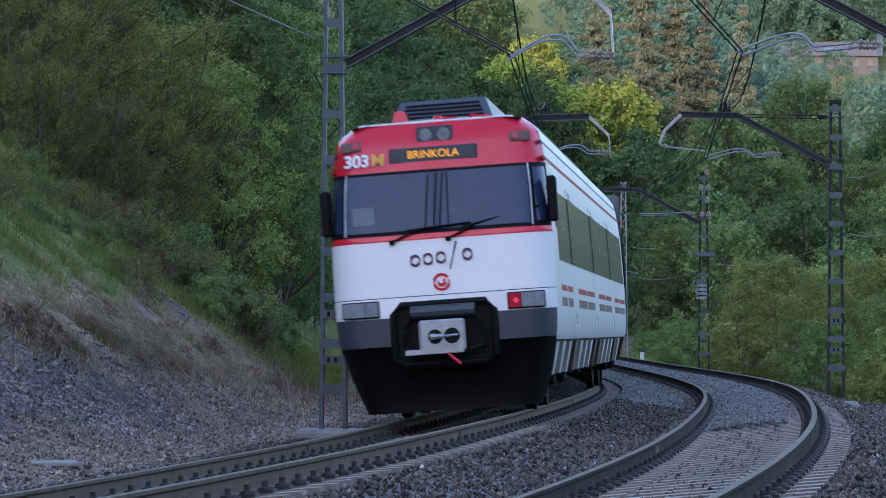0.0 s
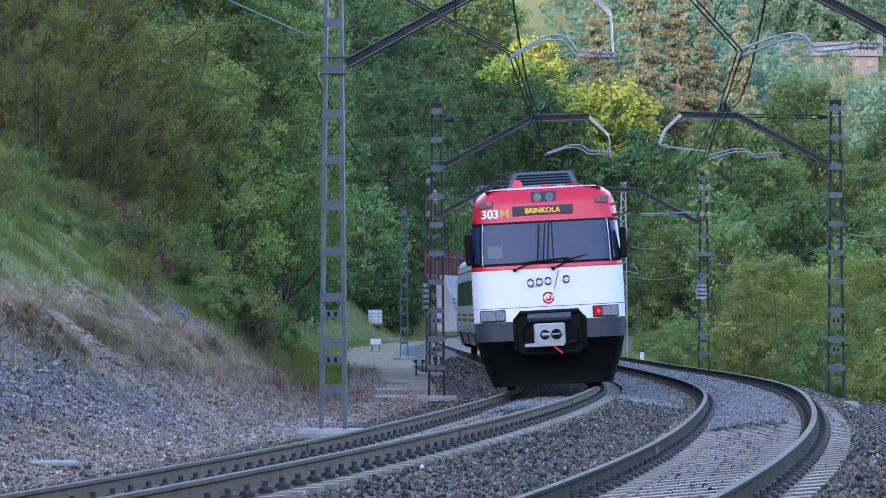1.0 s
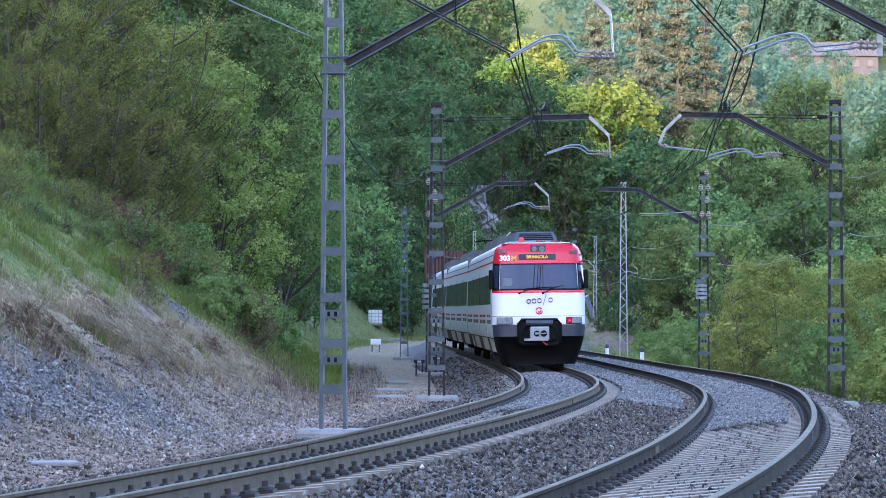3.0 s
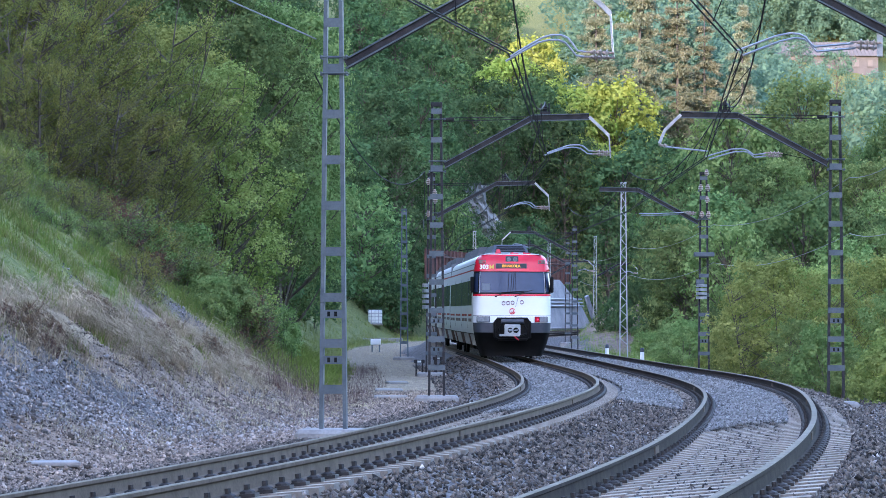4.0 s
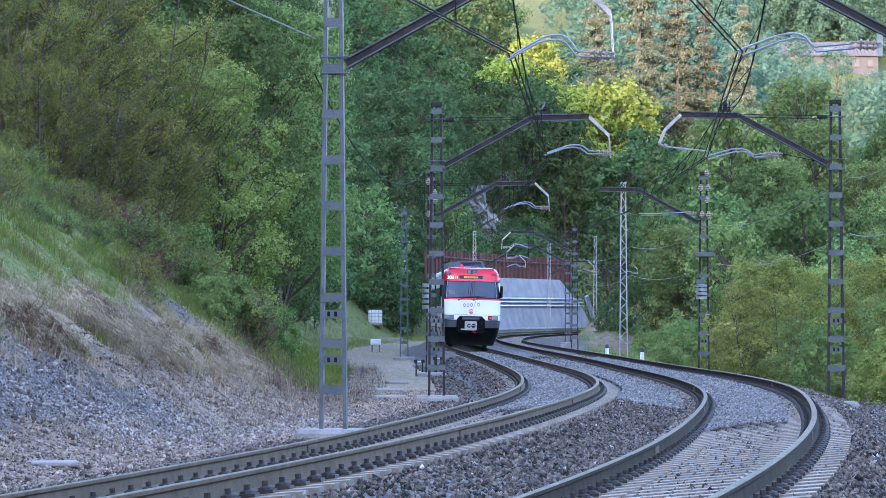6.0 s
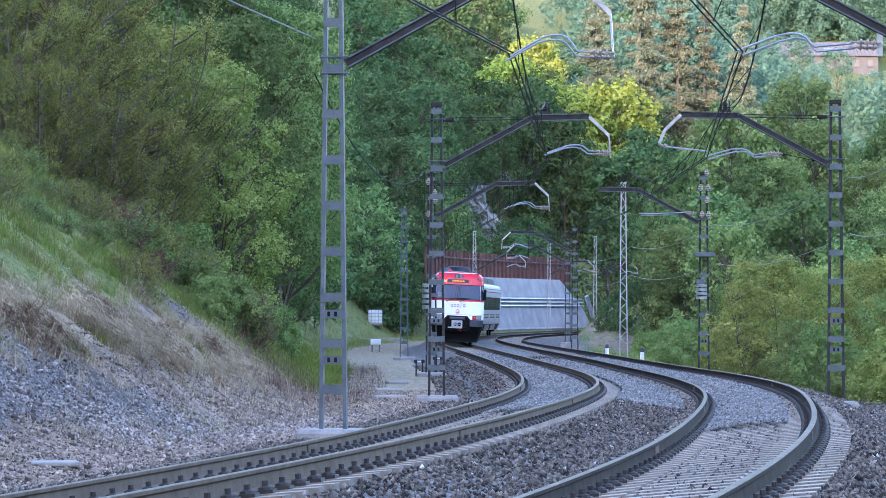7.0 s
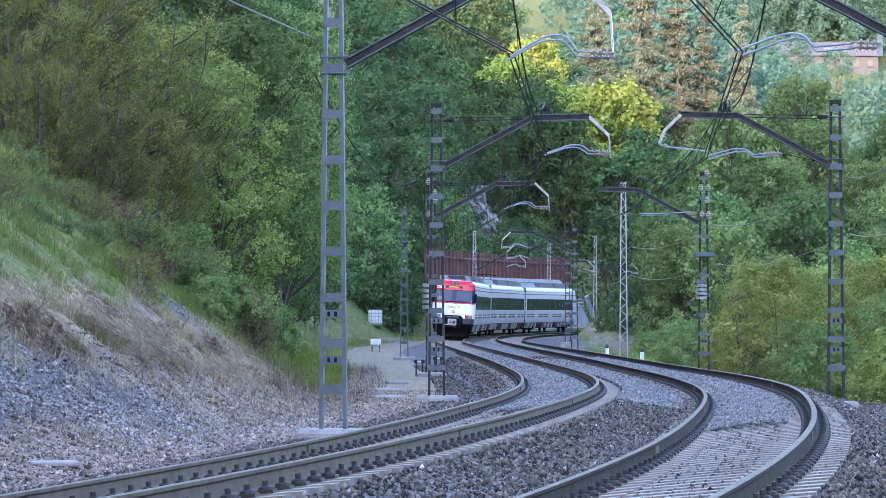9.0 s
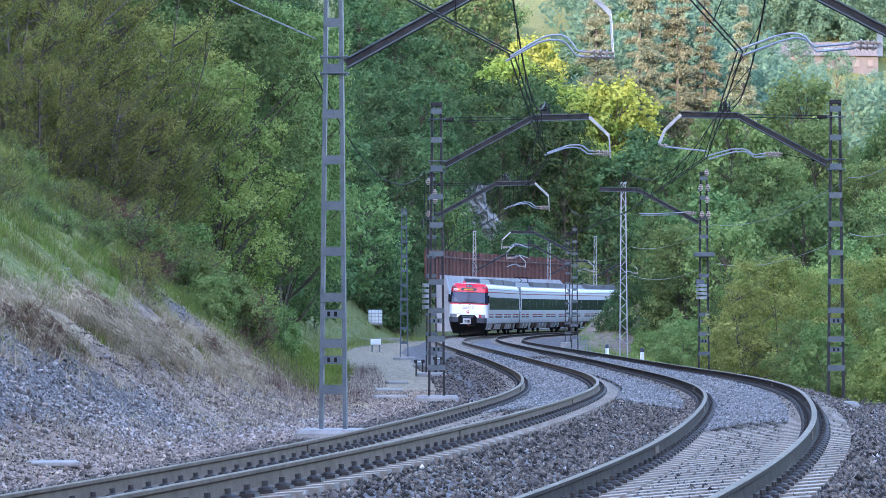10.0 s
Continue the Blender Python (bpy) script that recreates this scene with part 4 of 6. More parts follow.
def car_pose(s):
    a, b = Vector(on_line(s + BOGIE_A, -1, 0, 0)), Vector(on_line(s + BOGIE_B, -1, 0, 0))
    f = (b - a).normalized()
    r = Vector(on_line(s + 12.6, -1, 0.8, 0)) - Vector(on_line(s + 12.6, -1, -0.8, 0))
    r = (r - f * r.dot(f)).normalized()
    m = Matrix((r, f, r.cross(f))).transposed().to_4x4()
    m.translation = a - f * BOGIE_A
    return m


def build_train():
    lead = build_car(True, False, "white and red commuter rail car with a driver's cab")
    trail = build_car(False, False, "pale grey middle rail car with dark green-tinted windows")
    tail = build_car(False, True, "pale grey far end rail car of the commuter train")
    build_pantograph(trail)
    return lead, trail, tail


def motions():
    for i, car in enumerate(TRAIN):
        rows = []
        for k in range(101):
            t = k / 10
            rows.append((t, car_pose(float(np.polyval(TRAVEL, t)) + CAR * i)))
        walk(car, rows)


# ---- overhead line ----
def mast_legs(top, dark, lattice, base_w=0.38):
    """Two legs that draw together upwards, tied by plates or by a zigzag."""
    mt = M_MAST_DARK if dark else M_GALV if lattice else M_MAST
    def made(root):
        w0, w1 = base_w / 2, base_w / 2 * 0.56
        for e in (-1, 1):
            bm = bmesh.new()
            beam(bm, (e * w0, 0, -0.5), (e * w1, 0, top), 0.14 if not lattice else 0.06, 0.06 if not lattice else 0.05, (1, 0, 0))
            part("leg", bm, mt, root)
        z, i = 0.15, 0
        while z < top - 0.2:
            f = z / top
            w = w0 + (w1 - w0) * f
            bm = bmesh.new()
            if lattice:
                f2 = min((z + 0.35) / top, 1)
                w2 = w0 + (w1 - w0) * f2
                e = 1 if i % 2 else -1
                beam(bm, (-e * w, -0.03, z), (e * w2, -0.03, z + 0.35), 0.03, 0.03)
                part("lacing_bar", bm, mt, root)
                z += 0.35
            else:
                box(bm, (0, -0.085, z + 0.09), (w * 2 + 0.05, 0.012, 0.14))
                part("tie_plate", bm, M_MAST, root)
                z += 0.72
            i += 1
        bm = bmesh.new()
        box(bm, (0, 0, top - 0.05), (w1 * 2 + 0.08, 0.18, 0.1), 0.01)
        part("mast_head", bm, mt, root)
        bm = bmesh.new()
        box(bm, (0, 0, -0.62), (1.1, 1.0, 0.5), 0.06)
        part("footing", bm, M_FOOTING, root, "rough concrete footing")
    return made


def boom(root, face, high=0.0, inner=False, short=False, pushed=False, sink=0.0):
    """Cranked bracket over one track with its drop, insulators and steady arm. face: 1 where the track lies towards +x."""
    f = face
    mt = M_MAST_DARK
    P = [(0.2, 5.35), (2.42, 6.55), (3.86, 6.58)]
    bm = bmesh.new()
    for (x0, z0), (x1, z1) in zip(P, P[1:]):
        beam(bm, (f * x0, 0, z0 + high), (f * x1, 0, z1 + high), 0.1, 0.16)
    arm = part("boom", bm, mt, root, "dark cranked steel bracket arm")
    for z in (5.2, 5.46, 6.52):
        bm = bmesh.new()
        for d in (-0.1, 0.1):
            tube(bm, [(-0.2, d, z + high), (0.24, d, z + high)], 0.014, 5)
        for x in (-0.19, 0.21):
            box(bm, (x, 0, z + high), (0.02, 0.24, 0.06))
        part("clamp", bm, M_MAST, root, "bolted steel clamp")
    for (x0, z0), (x1, z1) in zip(P, P[1:]):
        for d in (-0.07, 0.075):
            bm = bmesh.new()
            beam(bm, (f * x0, 0, z0 + d + high), (f * x1, 0, z1 + d + high), 0.17, 0.022)
            part("flange", bm, M_MAST, arm)
    def steady(pts, x0, z0, way):
        """A pair of bent rods, one a little lower, each held by an insulator."""
        for d, dx, dz in ((-0.12, 0.0, 0.0), (0.12, -0.1, -0.055)):
            ins = bmesh.new()
            disc_stack(ins, (f * x0, d, z0 + dz), (way * f, 0, 0.05), [0.028, 0.06, 0.035, 0.06, 0.035, 0.06, 0.028], 0.05)
            tube(ins, [(f * (x0 - way * 0.06), d, z0 + dz), (f * (x0 + way * 0.42), d, z0 + dz + 0.02)], 0.02, 6)
            part("insulator", ins, M_CERAMIC, root, "brown and cream ceramic insulator")
            bm = bmesh.new()
            tube(bm, [(f * (x + dx * (0.3 + 0.7 * k / len(pts))), d, z + dz) for k, (x, z) in enumerate(pts)], 0.019, 6)
            part("steady_arm", bm, M_GALV, root, "bent pale steady arm")

    if inner:
        bm = bmesh.new()
        beam(bm, (f * 1.1, 0, 5.85), (f * 1.1, 0, 5.4), 0.09, 0.075)
        part("drop_arm", bm, M_GALV, root, "pale galvanised drop arm")
        steady([(1.5, 5.6), (2.1, 5.55), (2.16, 5.6), (2.24, 5.7), (2.34, 5.75), (2.48, 5.765), (2.7, 5.72), (3.3, 5.5)], 1.14, 5.6, 1)
        return
    if short:
        steady([(0.75, 5.72 + high), (1.6, 5.68 + high), (2.4, 5.68 + high)], 0.35, 5.72 + high, 1)
        return
    bm = bmesh.new()
    D = [(3.86, 6.58), (4.26, 6.2), (4.36, 6.1), (4.4, 5.55 - sink * 0.6)] if not pushed else [(3.86, 6.58), (4.26, 6.2), (4.4, 5.86)]
    for (x0, z0), (x1, z1) in zip(D, D[1:]):
        for d in (-0.04, 0.04):
            beam(bm, (f * x0, d, z0 + high), (f * x1, d, z1 + high), 0.03, 0.075)
    part("drop_arm", bm, M_GALV, root, "pale galvanised drop arm")
    bm = bmesh.new()
    tube(bm, [(f * 0.15, -0.06, 6.55 + high), (f * 2.4, -0.06, 6.58 + high)], 0.011, 6)
    tube(bm, [(f * 0.15, 0.06, 6.47 + high), (f * 2.4, 0.06, 6.53 + high)], 0.011, 6)
    box(bm, (f * 0.3, 0, 6.52 + high), (0.3, 0.14, 0.07), 0.02)
    part("tie_rod", bm, mt, root)
    bm = bmesh.new()
    box(bm, (f * 2.75, 0, 6.68 + high), (0.26, 0.2, 0.05))
    for x in (-0.1, 0.1):
        tube(bm, [(f * 2.75 + x, 0, 6.6 + high), (f * 2.75 + x, 0, 6.92 + high)], 0.02, 6)
    part("messenger_saddle", bm, mt, root, "dark clamp that carries the messenger wire")
    ins = bmesh.new()
    disc_stack(ins, (f * 2.75, 0, 6.65 + high), (0, 0, 1), [0.04, 0.075, 0.075, 0.075, 0.04], 0.06)
    part("insulator", ins, M_MAST_DARK, root, "dark ceramic insulator")
    if pushed:
        bm = bmesh.new()
        tube(bm, [(f * 4.3, -0.1, 5.78), (f * 3.2, -0.1, 5.66)], 0.022, 6)
        part("reach_rod", bm, M_GALV, root, "pale straight rod to the contact wire")
        ins = bmesh.new()
        disc_stack(ins, (f * 4.42, -0.1, 5.82), (-f, 0, -0.1), [0.03, 0.06, 0.035, 0.06, 0.03], 0.05)
        part("insulator", ins, M_CERAMIC, root, "brown and cream ceramic insulator")
        steady([(1.75, 5.6), (2.05, 5.57), (2.13, 5.63), (2.22, 5.69), (2.35, 5.72), (2.6, 5.71), (3.0, 5.6), (3.25, 5.52)], 1.38, 5.6, 1)
        bm = bmesh.new()
        tube(bm, [(f * 1.4, 0, 5.62), (f * 0.2, 0, 5.35)], 0.008, 5)
        part("stay_wire", bm, M_WIRE, root)
        return
    z0 = high - sink
    k = 1.0 if sink else 0.62
    steady([(x, 5.7 + dz * k + z0) for x, dz in ((3.98, 0.0), (3.85, 0.02), (3.78, 0.12), (3.7, 0.22), (3.6, 0.265), (3.46, 0.27), (3.3, 0.23), (3.0, 0.06), (2.8, -0.06))], 4.36, 5.68 + z0, -1)


def plate(root, z):
    bm = bmesh.new()
    box(bm, (0, -0.1, z), (0.3, 0.015, 0.13))
    p = part("number_plate", bm, M_MAST, root)
    for x in (-0.06, 0.05):
        bm = bmesh.new()
        box(bm, (x, -0.111, z), (0.045, 0.006, 0.075))
        part("plate_mark", bm, M_BLACK, p)


MAST_AT = []


def mast(s, o, top=6.95, dark=False, lattice=False, arm=True, label="", plates=False):
    p, t = beside(s, o)
    gz = float(ground_z([p.x], [p.y])[0])
    root = empty("catenary_mast", Matrix.Translation(p) @ Matrix.Rotation(t, 4, "Z"), label, "catenary mast", "masts along the line")
    mast_legs(top, dark, lattice)(root)
    far_side = o > 0 and 90 < s < 100
    if arm:
        boom(root, 1 if o < 0 else -1, high=-0.27 if far_side else 0.0, inner=o > 0 and s < 40, short=far_side, pushed=o > 0 and 50 < s < 70, sink=0.2 if o < 0 and s < 40 else 0.0)
    for c in root.children:
        if c.name.startswith("footing"):
            c.location.z = gz - p.z + 0.52
    if plates:
        plate(root, 1.42)
        plate(root, 0.7)
    MAST_AT.append((s, o))
    return root


def wire(name, pts, r, mt, label, group="wires over the line"):
    bm = bmesh.new()
    tube(bm, pts, r, 5)
    return tagged(part(name, bm, mt, None), label, "wire", group)


def sagging(p, q, sag, n=10):
    p, q = Vector(p), Vector(q)
    return [p.lerp(q, i / n) - Vector((0, 0, sag * 4 * (i / n) * (1 - i / n))) for i in range(n + 1)]


def build_overhead():
    steel = "grey battened steel catenary mast on a concrete footing"
    rusty = "dark weathered battened catenary mast beside the ballast"
    pale = "pale galvanised lattice catenary mast"
    left = [(29.2, -4.62), (60.0, -5.0), (98.0, -5.0), (139.0, -5.2), (182, -5.2)]
    right = [(29.2, 5.0), (59.3, 5.0), (97.0, 5.05), (136.5, 5.6), (170.5, 5.5), (208.0, 5.9)]
    for i, (s, o) in enumerate(left):
        if i < 4:
            mast(s, o, 6.95 if i else 7.4, i in (1, 2), False, i != 3, steel if i not in (1, 2) else rusty, i < 3)
    for i, (s, o) in enumerate(right):
        mast(s, o, 6.95 if i != 3 else 8.2, i in (1, 2, 4, 5), i == 3, i not in (3,), pale if i == 3 else rusty, i in (1, 2))
    for s, o, top in ((249.0, -5.0, 8.7), (282.0, -5.0, 8.6), (300.0, -5.0, 9.4)):
        mast(s, o, top, False, True, True, pale)
    # contact wire and messenger of each track, with droppers
    for track, row in ((-1, [(-20, -4.7)] + left + [(216, -5), (249, -5), (282, -5), (320, -5)]), (1, [(-20, 5)] + right + [(249, 5.4), (282, 5.4), (320, 5.4)])):
        f = -track
        for (s0, o0), (s1, o1) in zip(row, row[1:]):
            r0, r1 = (3.25 if track > 0 and 20 < v < 70 else 2.8 for v in (s0, s1))
            a0, b0 = beside(s0, o0 + f * r0, 5.5)[0], beside(s1, o1 + f * r1, 5.5)[0]
            a1, b1 = beside(s0, o0 + f * 2.75, 6.95)[0], beside(s1, o1 + f * 2.75, 6.95)[0]
            for d in (-0.04, 0.04):
                e = Vector((d, 0, 0))
                wire("contact_wire", [a0 + e, b0 + e], 0.013, M_WIRE, "dark copper contact wire over the track")
            w = sagging(a1, b1, 0.95, 16)
            wire("messenger_wire", w, 0.017, M_WIRE, "dark sagging messenger wire over the track")
            n = max(4, int((b0 - a0).length / 4.5))
            for i in range(1, n):
                t = i / n
                hi, lo = a1.lerp(b1, t) - Vector((0, 0, 0.95 * 4 * t * (1 - t))), a0.lerp(b0, t)
                wire("dropper", [lo, hi], 0.008, M_WIRE, "thin dropper wire between messenger and contact wire", "droppers")
    # pale cables along the valley side and over the slope
    row = [beside(s, o + 0.35)[0] for s, o in [(-10, 5)] + right[:5]]
    for z in (5.0, 3.6):
        for p, q in zip(row, row[1:]):
            if p.y < 40 and z < 4:
                continue
            wire("feeder_cable", sagging(p + Vector((0, 0, z)), q + Vector((0, 0, z)), 0.4, 12), 0.009, M_CABLE, "pale sagging feeder cable along the masts", "feeder cables")
    p = beside(29.2, -4.9, 5.75)[0]
    wire("feeder_cable", sagging((-14.0, 20, 9.6), p, 0.2), 0.012, M_CABLE, "pale sagging feeder cable along the masts", "feeder cables")
    row = [beside(s, o - 0.3, 5.2)[0] for s, o in left]
    for p, q in zip(row, row[1:]):
        wire("feeder_cable", sagging(p, q, 0.9, 12), 0.011, M_WIRE, "dark sagging cable along the masts", "feeder cables")
    # insulator bells and the switch gear on one mast
    p, t = beside(97.0, 5.05)
    g = empty("pole_switch_gear", Matrix.Translation(p) @ Matrix.Rotation(t, 4, "Z"), "ceramic bells and grey coil drum clamped to a dark mast", "switch gear")
    for z, x in ((6.9, 0.1), (6.35, -0.12), (6.35, 0.14), (5.9, 0.12), (5.35, -0.08), (5.35, 0.16)):
        bm = bmesh.new()
        disc_stack(bm, (x, -0.15, z - 0.1), (0, 0, 1), [0.05, 0.11, 0.1, 0.06], 0.07)
        part("insulator_bell", bm, M_CERAMIC, g)
    for z in (2.25, 2.4, 2.55, 2.7):
        bm = bmesh.new()
        tube(bm, [(-0.1, -0.16, z), (-0.1, -0.16, z + 0.1)], 0.2, 14)
        part("coil", bm, M_GALV, g, "pale grey cable coil")
    bm = bmesh.new()
    box(bm, (0, -0.15, 3.9), (0.75, 0.25, 0.16), 0.02)
    part("bracket", bm, M_MAST, g)
    bm = bmesh.new()
    box(bm, (-0.15, -0.15, 2.85), (0.3, 0.2, 0.25), 0.02)
    part("terminal_box", bm, M_MAST, g)
    p, t = beside(98.0, -5.0)
    g = empty("pole_switch_gear", Matrix.Translation(p) @ Matrix.Rotation(t, 4, "Z"), "ceramic bells and pale drum clamped to a dark mast", "switch gear")
    for z, x in ((6.6, -0.12), (5.9, 0.14), (5.4, -0.12), (6.2, 0.12)):
        bm = bmesh.new()
        disc_stack(bm, (x, -0.15, z - 0.1), (0, 0, 1), [0.05, 0.1, 0.1, 0.06], 0.07)
        part("insulator_bell", bm, M_CERAMIC, g)
    for z in (1.9, 2.1, 2.3, 2.5, 2.7):
        bm = bmesh.new()
        tube(bm, [(-0.22, -0.16, z), (-0.22, -0.16, z + 0.13)], 0.13, 12)
        part("coil", bm, M_GALV, g, "pale grey cable coil")


# ---- wall, small works ----
def build_wall():
    wall = empty("retaining_wall", Matrix(), "stained grey concrete retaining wall beside the bend", "retaining wall", kind="structure")
    s = np.arange(255, 309, 1.0)
    rows = []
    for v in s:
        base, t = beside(v, -7.6, 0.1)
        top, _ = beside(v, -8.7, 5.0)
        b2, _ = beside(v, -9.6, 5.0)
        b3, _ = beside(v, -9.6, 0.1)
        if v > 300:
            k = (v - 300) / 8
            top.z -= 2.8 * k
            b2.z -= 2.8 * k
        rows.append([base, top, b2, b3])
    pieces = 7
    n = len(s) - 1
    for i in range(pieces):
        a, b = i * n // pieces, (i + 1) * n // pieces
        rr = rows[a:b + 1]
        verts = [p for r in rr for p in r]
        faces = [(j * 4 + k, (j + 1) * 4 + k, (j + 1) * 4 + (k + 1) % 4, j * 4 + (k + 1) % 4) for j in range(len(rr) - 1) for k in range(4)]
        faces += [(0, 1, 2, 3), tuple((len(rr) - 1) * 4 + k for k in (3, 2, 1, 0))]
        link_mesh("wall_panel", verts, faces, M_CONCRETE, wall)
    # three pale pipes along the face and a slanting end post
    for u in (2.35, 2.7, 3.05):
        bm = bmesh.new()
        tube(bm, [beside(v, -7.6 - 1.1 * (u / 4.9) + 0.12, u)[0] for v in np.arange(256, 307.5, 2.0)], 0.085, 6)
        part("pipe", bm, M_GALV, wall, "pale pipe along the wall")
    bm = bmesh.new()
    beam(bm, beside(308.5, -7.3, 0.0)[0], beside(307.2, -8.0, 3.4)[0], 0.3, 0.4)
    part("end_post", bm, M_GALV, wall)
    bm = bmesh.new()
    tube(bm, [beside(v, -7.3, 0.15)[0] for v in np.arange(255, 309, 3.0)], 0.16, 6)
    part("cable_trough", bm, M_CONCRETE, wall)
    # rusty sheet-pile fence above
    fence = empty("sheet_fence", Matrix(), "rust-red upright steel fence above the retaining wall", "fence", kind="structure")
    for i in range(75):
        v = 249 + 0.76 * i
        p, t = beside(v, -9.2, 4.6)
        bm = bmesh.new()
        box(bm, (0, 0, 1.3), (0.12, 0.34, 2.6 + 0.1 * math.sin(i * 1.7)), 0.0, Matrix.Translation(p) @ Matrix.Rotation(t + (0.3 if i % 2 else -0.3), 4, "Z"))
        part("fence_slat", bm, M_FENCE, fence)
    bm = bmesh.new()
    tube(bm, [beside(v, -9.05, 6.6)[0] for v in np.arange(249, 306, 4.0)], 0.07, 6)
    part("fence_rail", bm, M_FENCE, fence)


def on_ground(x, y, up=0.0):
    return Vector((x, y, float(ground_z([x], [y])[0]) + up))


def build_small_things():
    # milky tank in its cage, on a slab
    p = on_ground(-5.86, 274)
    slab = bmesh.new()
    box(slab, (0, 0, 0.05), (3.2, 2.4, 0.5), 0.03, Matrix.Translation(on_ground(-4.9, 258)))
    tagged(part("concrete_slab", slab, M_FOOTING, None), "low pale concrete slab below the plastic tank", "slab")
    tank = empty("caged_tank", Matrix.Translation(p - Vector((0, 0, 0.03))) @ Matrix.Scale(1.2, 4), "milky plastic tank in a wire cage below the slope", "tank")
    bm = bmesh.new()
    box(bm, (0, 0, 0.62), (1.0, 1.15, 0.95), 0.08)
    part("plastic_body", bm, M_PLASTIC, tank)
    bm = bmesh.new()
    box(bm, (0, 0, 0.07), (1.05, 1.2, 0.12))
    part("pallet", bm, M_BARK_PALE, tank)
    for i in range(5):
        bm = bmesh.new()
        x = -0.5 + 0.25 * i
        tube(bm, [(x, -0.6, 0.12), (x, -0.6, 1.12)], 0.02, 5)
        z = 0.15 + 0.24 * i
        tube(bm, [(-0.52, -0.6, z), (0.52, -0.6, z)], 0.02, 5)
        part("cage_bar", bm, M_GALV, tank)
    # white track-side markers
    for x, y in ((9.8, 156.0), (8.9, 172.0)):
        p = on_ground(x, y)
        mk = empty("marker_post", Matrix.Translation(p), "short white marker post with a dark top beside the rail", "marker post", "white marker posts")
        bm = bmesh.new()
        tube(bm, [(0, 0, -0.1), (0, 0, 0.55)], 0.1, 10)
        part("post", bm, M_PLASTIC, mk)
        bm = bmesh.new()
        tube(bm, [(0, 0, 0.55), (0, 0, 0.7), (0, 0, 0.76)], [0.105, 0.1, 0.05], 10)
        part("cap", bm, M_BUMPER, mk)
    # concrete block and slabs by the line
    for s, o, size, lab in ((64, -6.3, (0.9, 0.5, 0.1), "low concrete slab on the path"), (74, -6.6, (0.8, 0.6, 0.1), "low concrete slab on the path"), (86, -6.4, (0.7, 0.9, 0.1), "low concrete slab on the path")):
        p, t = beside(s, o)
        g = on_ground(p.x, p.y)
        bm = bmesh.new()
        box(bm, (0, 0, size[2] * 0.3), size, 0.03, Matrix.Translation(g) @ Matrix.Rotation(t + 0.1, 4, "Z"))
        tagged(part("concrete_block", bm, M_FOOTING, None), lab, "concrete block", "blocks along the line")
    # broken cable trough half sunk in the gravel
    p, t = beside(16.2, -6.3)
    g = on_ground(p.x, p.y)
    tr = empty("cable_trough", Matrix.Translation(g) @ Matrix.Rotation(t + 0.35, 4, "Z"), "broken weathered concrete cable trough half sunk in gravel", "cable trough")
    for a, b, z0, z1 in ((-1.2, -0.36, -0.3, 0.03), (-0.3, -0.02, -0.35, -0.04), (0.12, 0.45, -0.4, -0.04)):
        bm = bmesh.new()
        box(bm, ((a + b) / 2, 0, (z0 + z1) / 2), (b - a, 0.4, z1 - z0), 0.02)
        part("block", bm, M_FOOTING, tr)
    bm = bmesh.new()
    box(bm, (0.1, 0, -0.015), (0.98, 0.46, 0.06), 0.015)
    part("lid", bm, M_FOOTING, tr, "cracked concrete lid")
    # small cabinet on legs near the tank
    p = on_ground(-4.03, 190)
    cb = empty("trackside_cabinet", Matrix.Translation(p), "small pale equipment box on thin legs", "cabinet")
    bm = bmesh.new()
    box(bm, (0, 0, 0.6), (0.62, 0.4, 0.34), 0.03)
    part("case", bm, M_PLASTIC, cb)
    for x in (-0.22, 0.22):
        bm = bmesh.new()
        beam(bm, (x, 0, -0.1), (x, 0, 0.5), 0.07, 0.06)
        part("leg", bm, M_MAST, cb)
    # low signal posts by the near dark mast
    for x, y in ((-0.88, 118.0), (-0.2, 126.0)):
        p = on_ground(x, y)
        sg = empty("cable_stand", Matrix.Translation(p), "dark steel cable stand with a crossbar and white plate", "cable stand", "cable stands")
        for e in (-1, 1):
            bm = bmesh.new()
            beam(bm, (e * 0.12, 0, -0.1), (e * 0.12, 0, 0.62), 0.05, 0.06)
            part("post", bm, M_MAST_DARK, sg)
        bm = bmesh.new()
        box(bm, (0, -0.05, 0.55), (0.4, 0.06, 0.12))
        part("crossbar", bm, M_MAST_DARK, sg)
        bm = bmesh.new()
        box(bm, (0.0, -0.09, 0.55), (0.14, 0.02, 0.07))
        part("plate", bm, M_PLASTIC, sg)


def sight(v, y):
    """A spot y metres along and v thousandths of that aside."""
    return v / 1000 * y, y


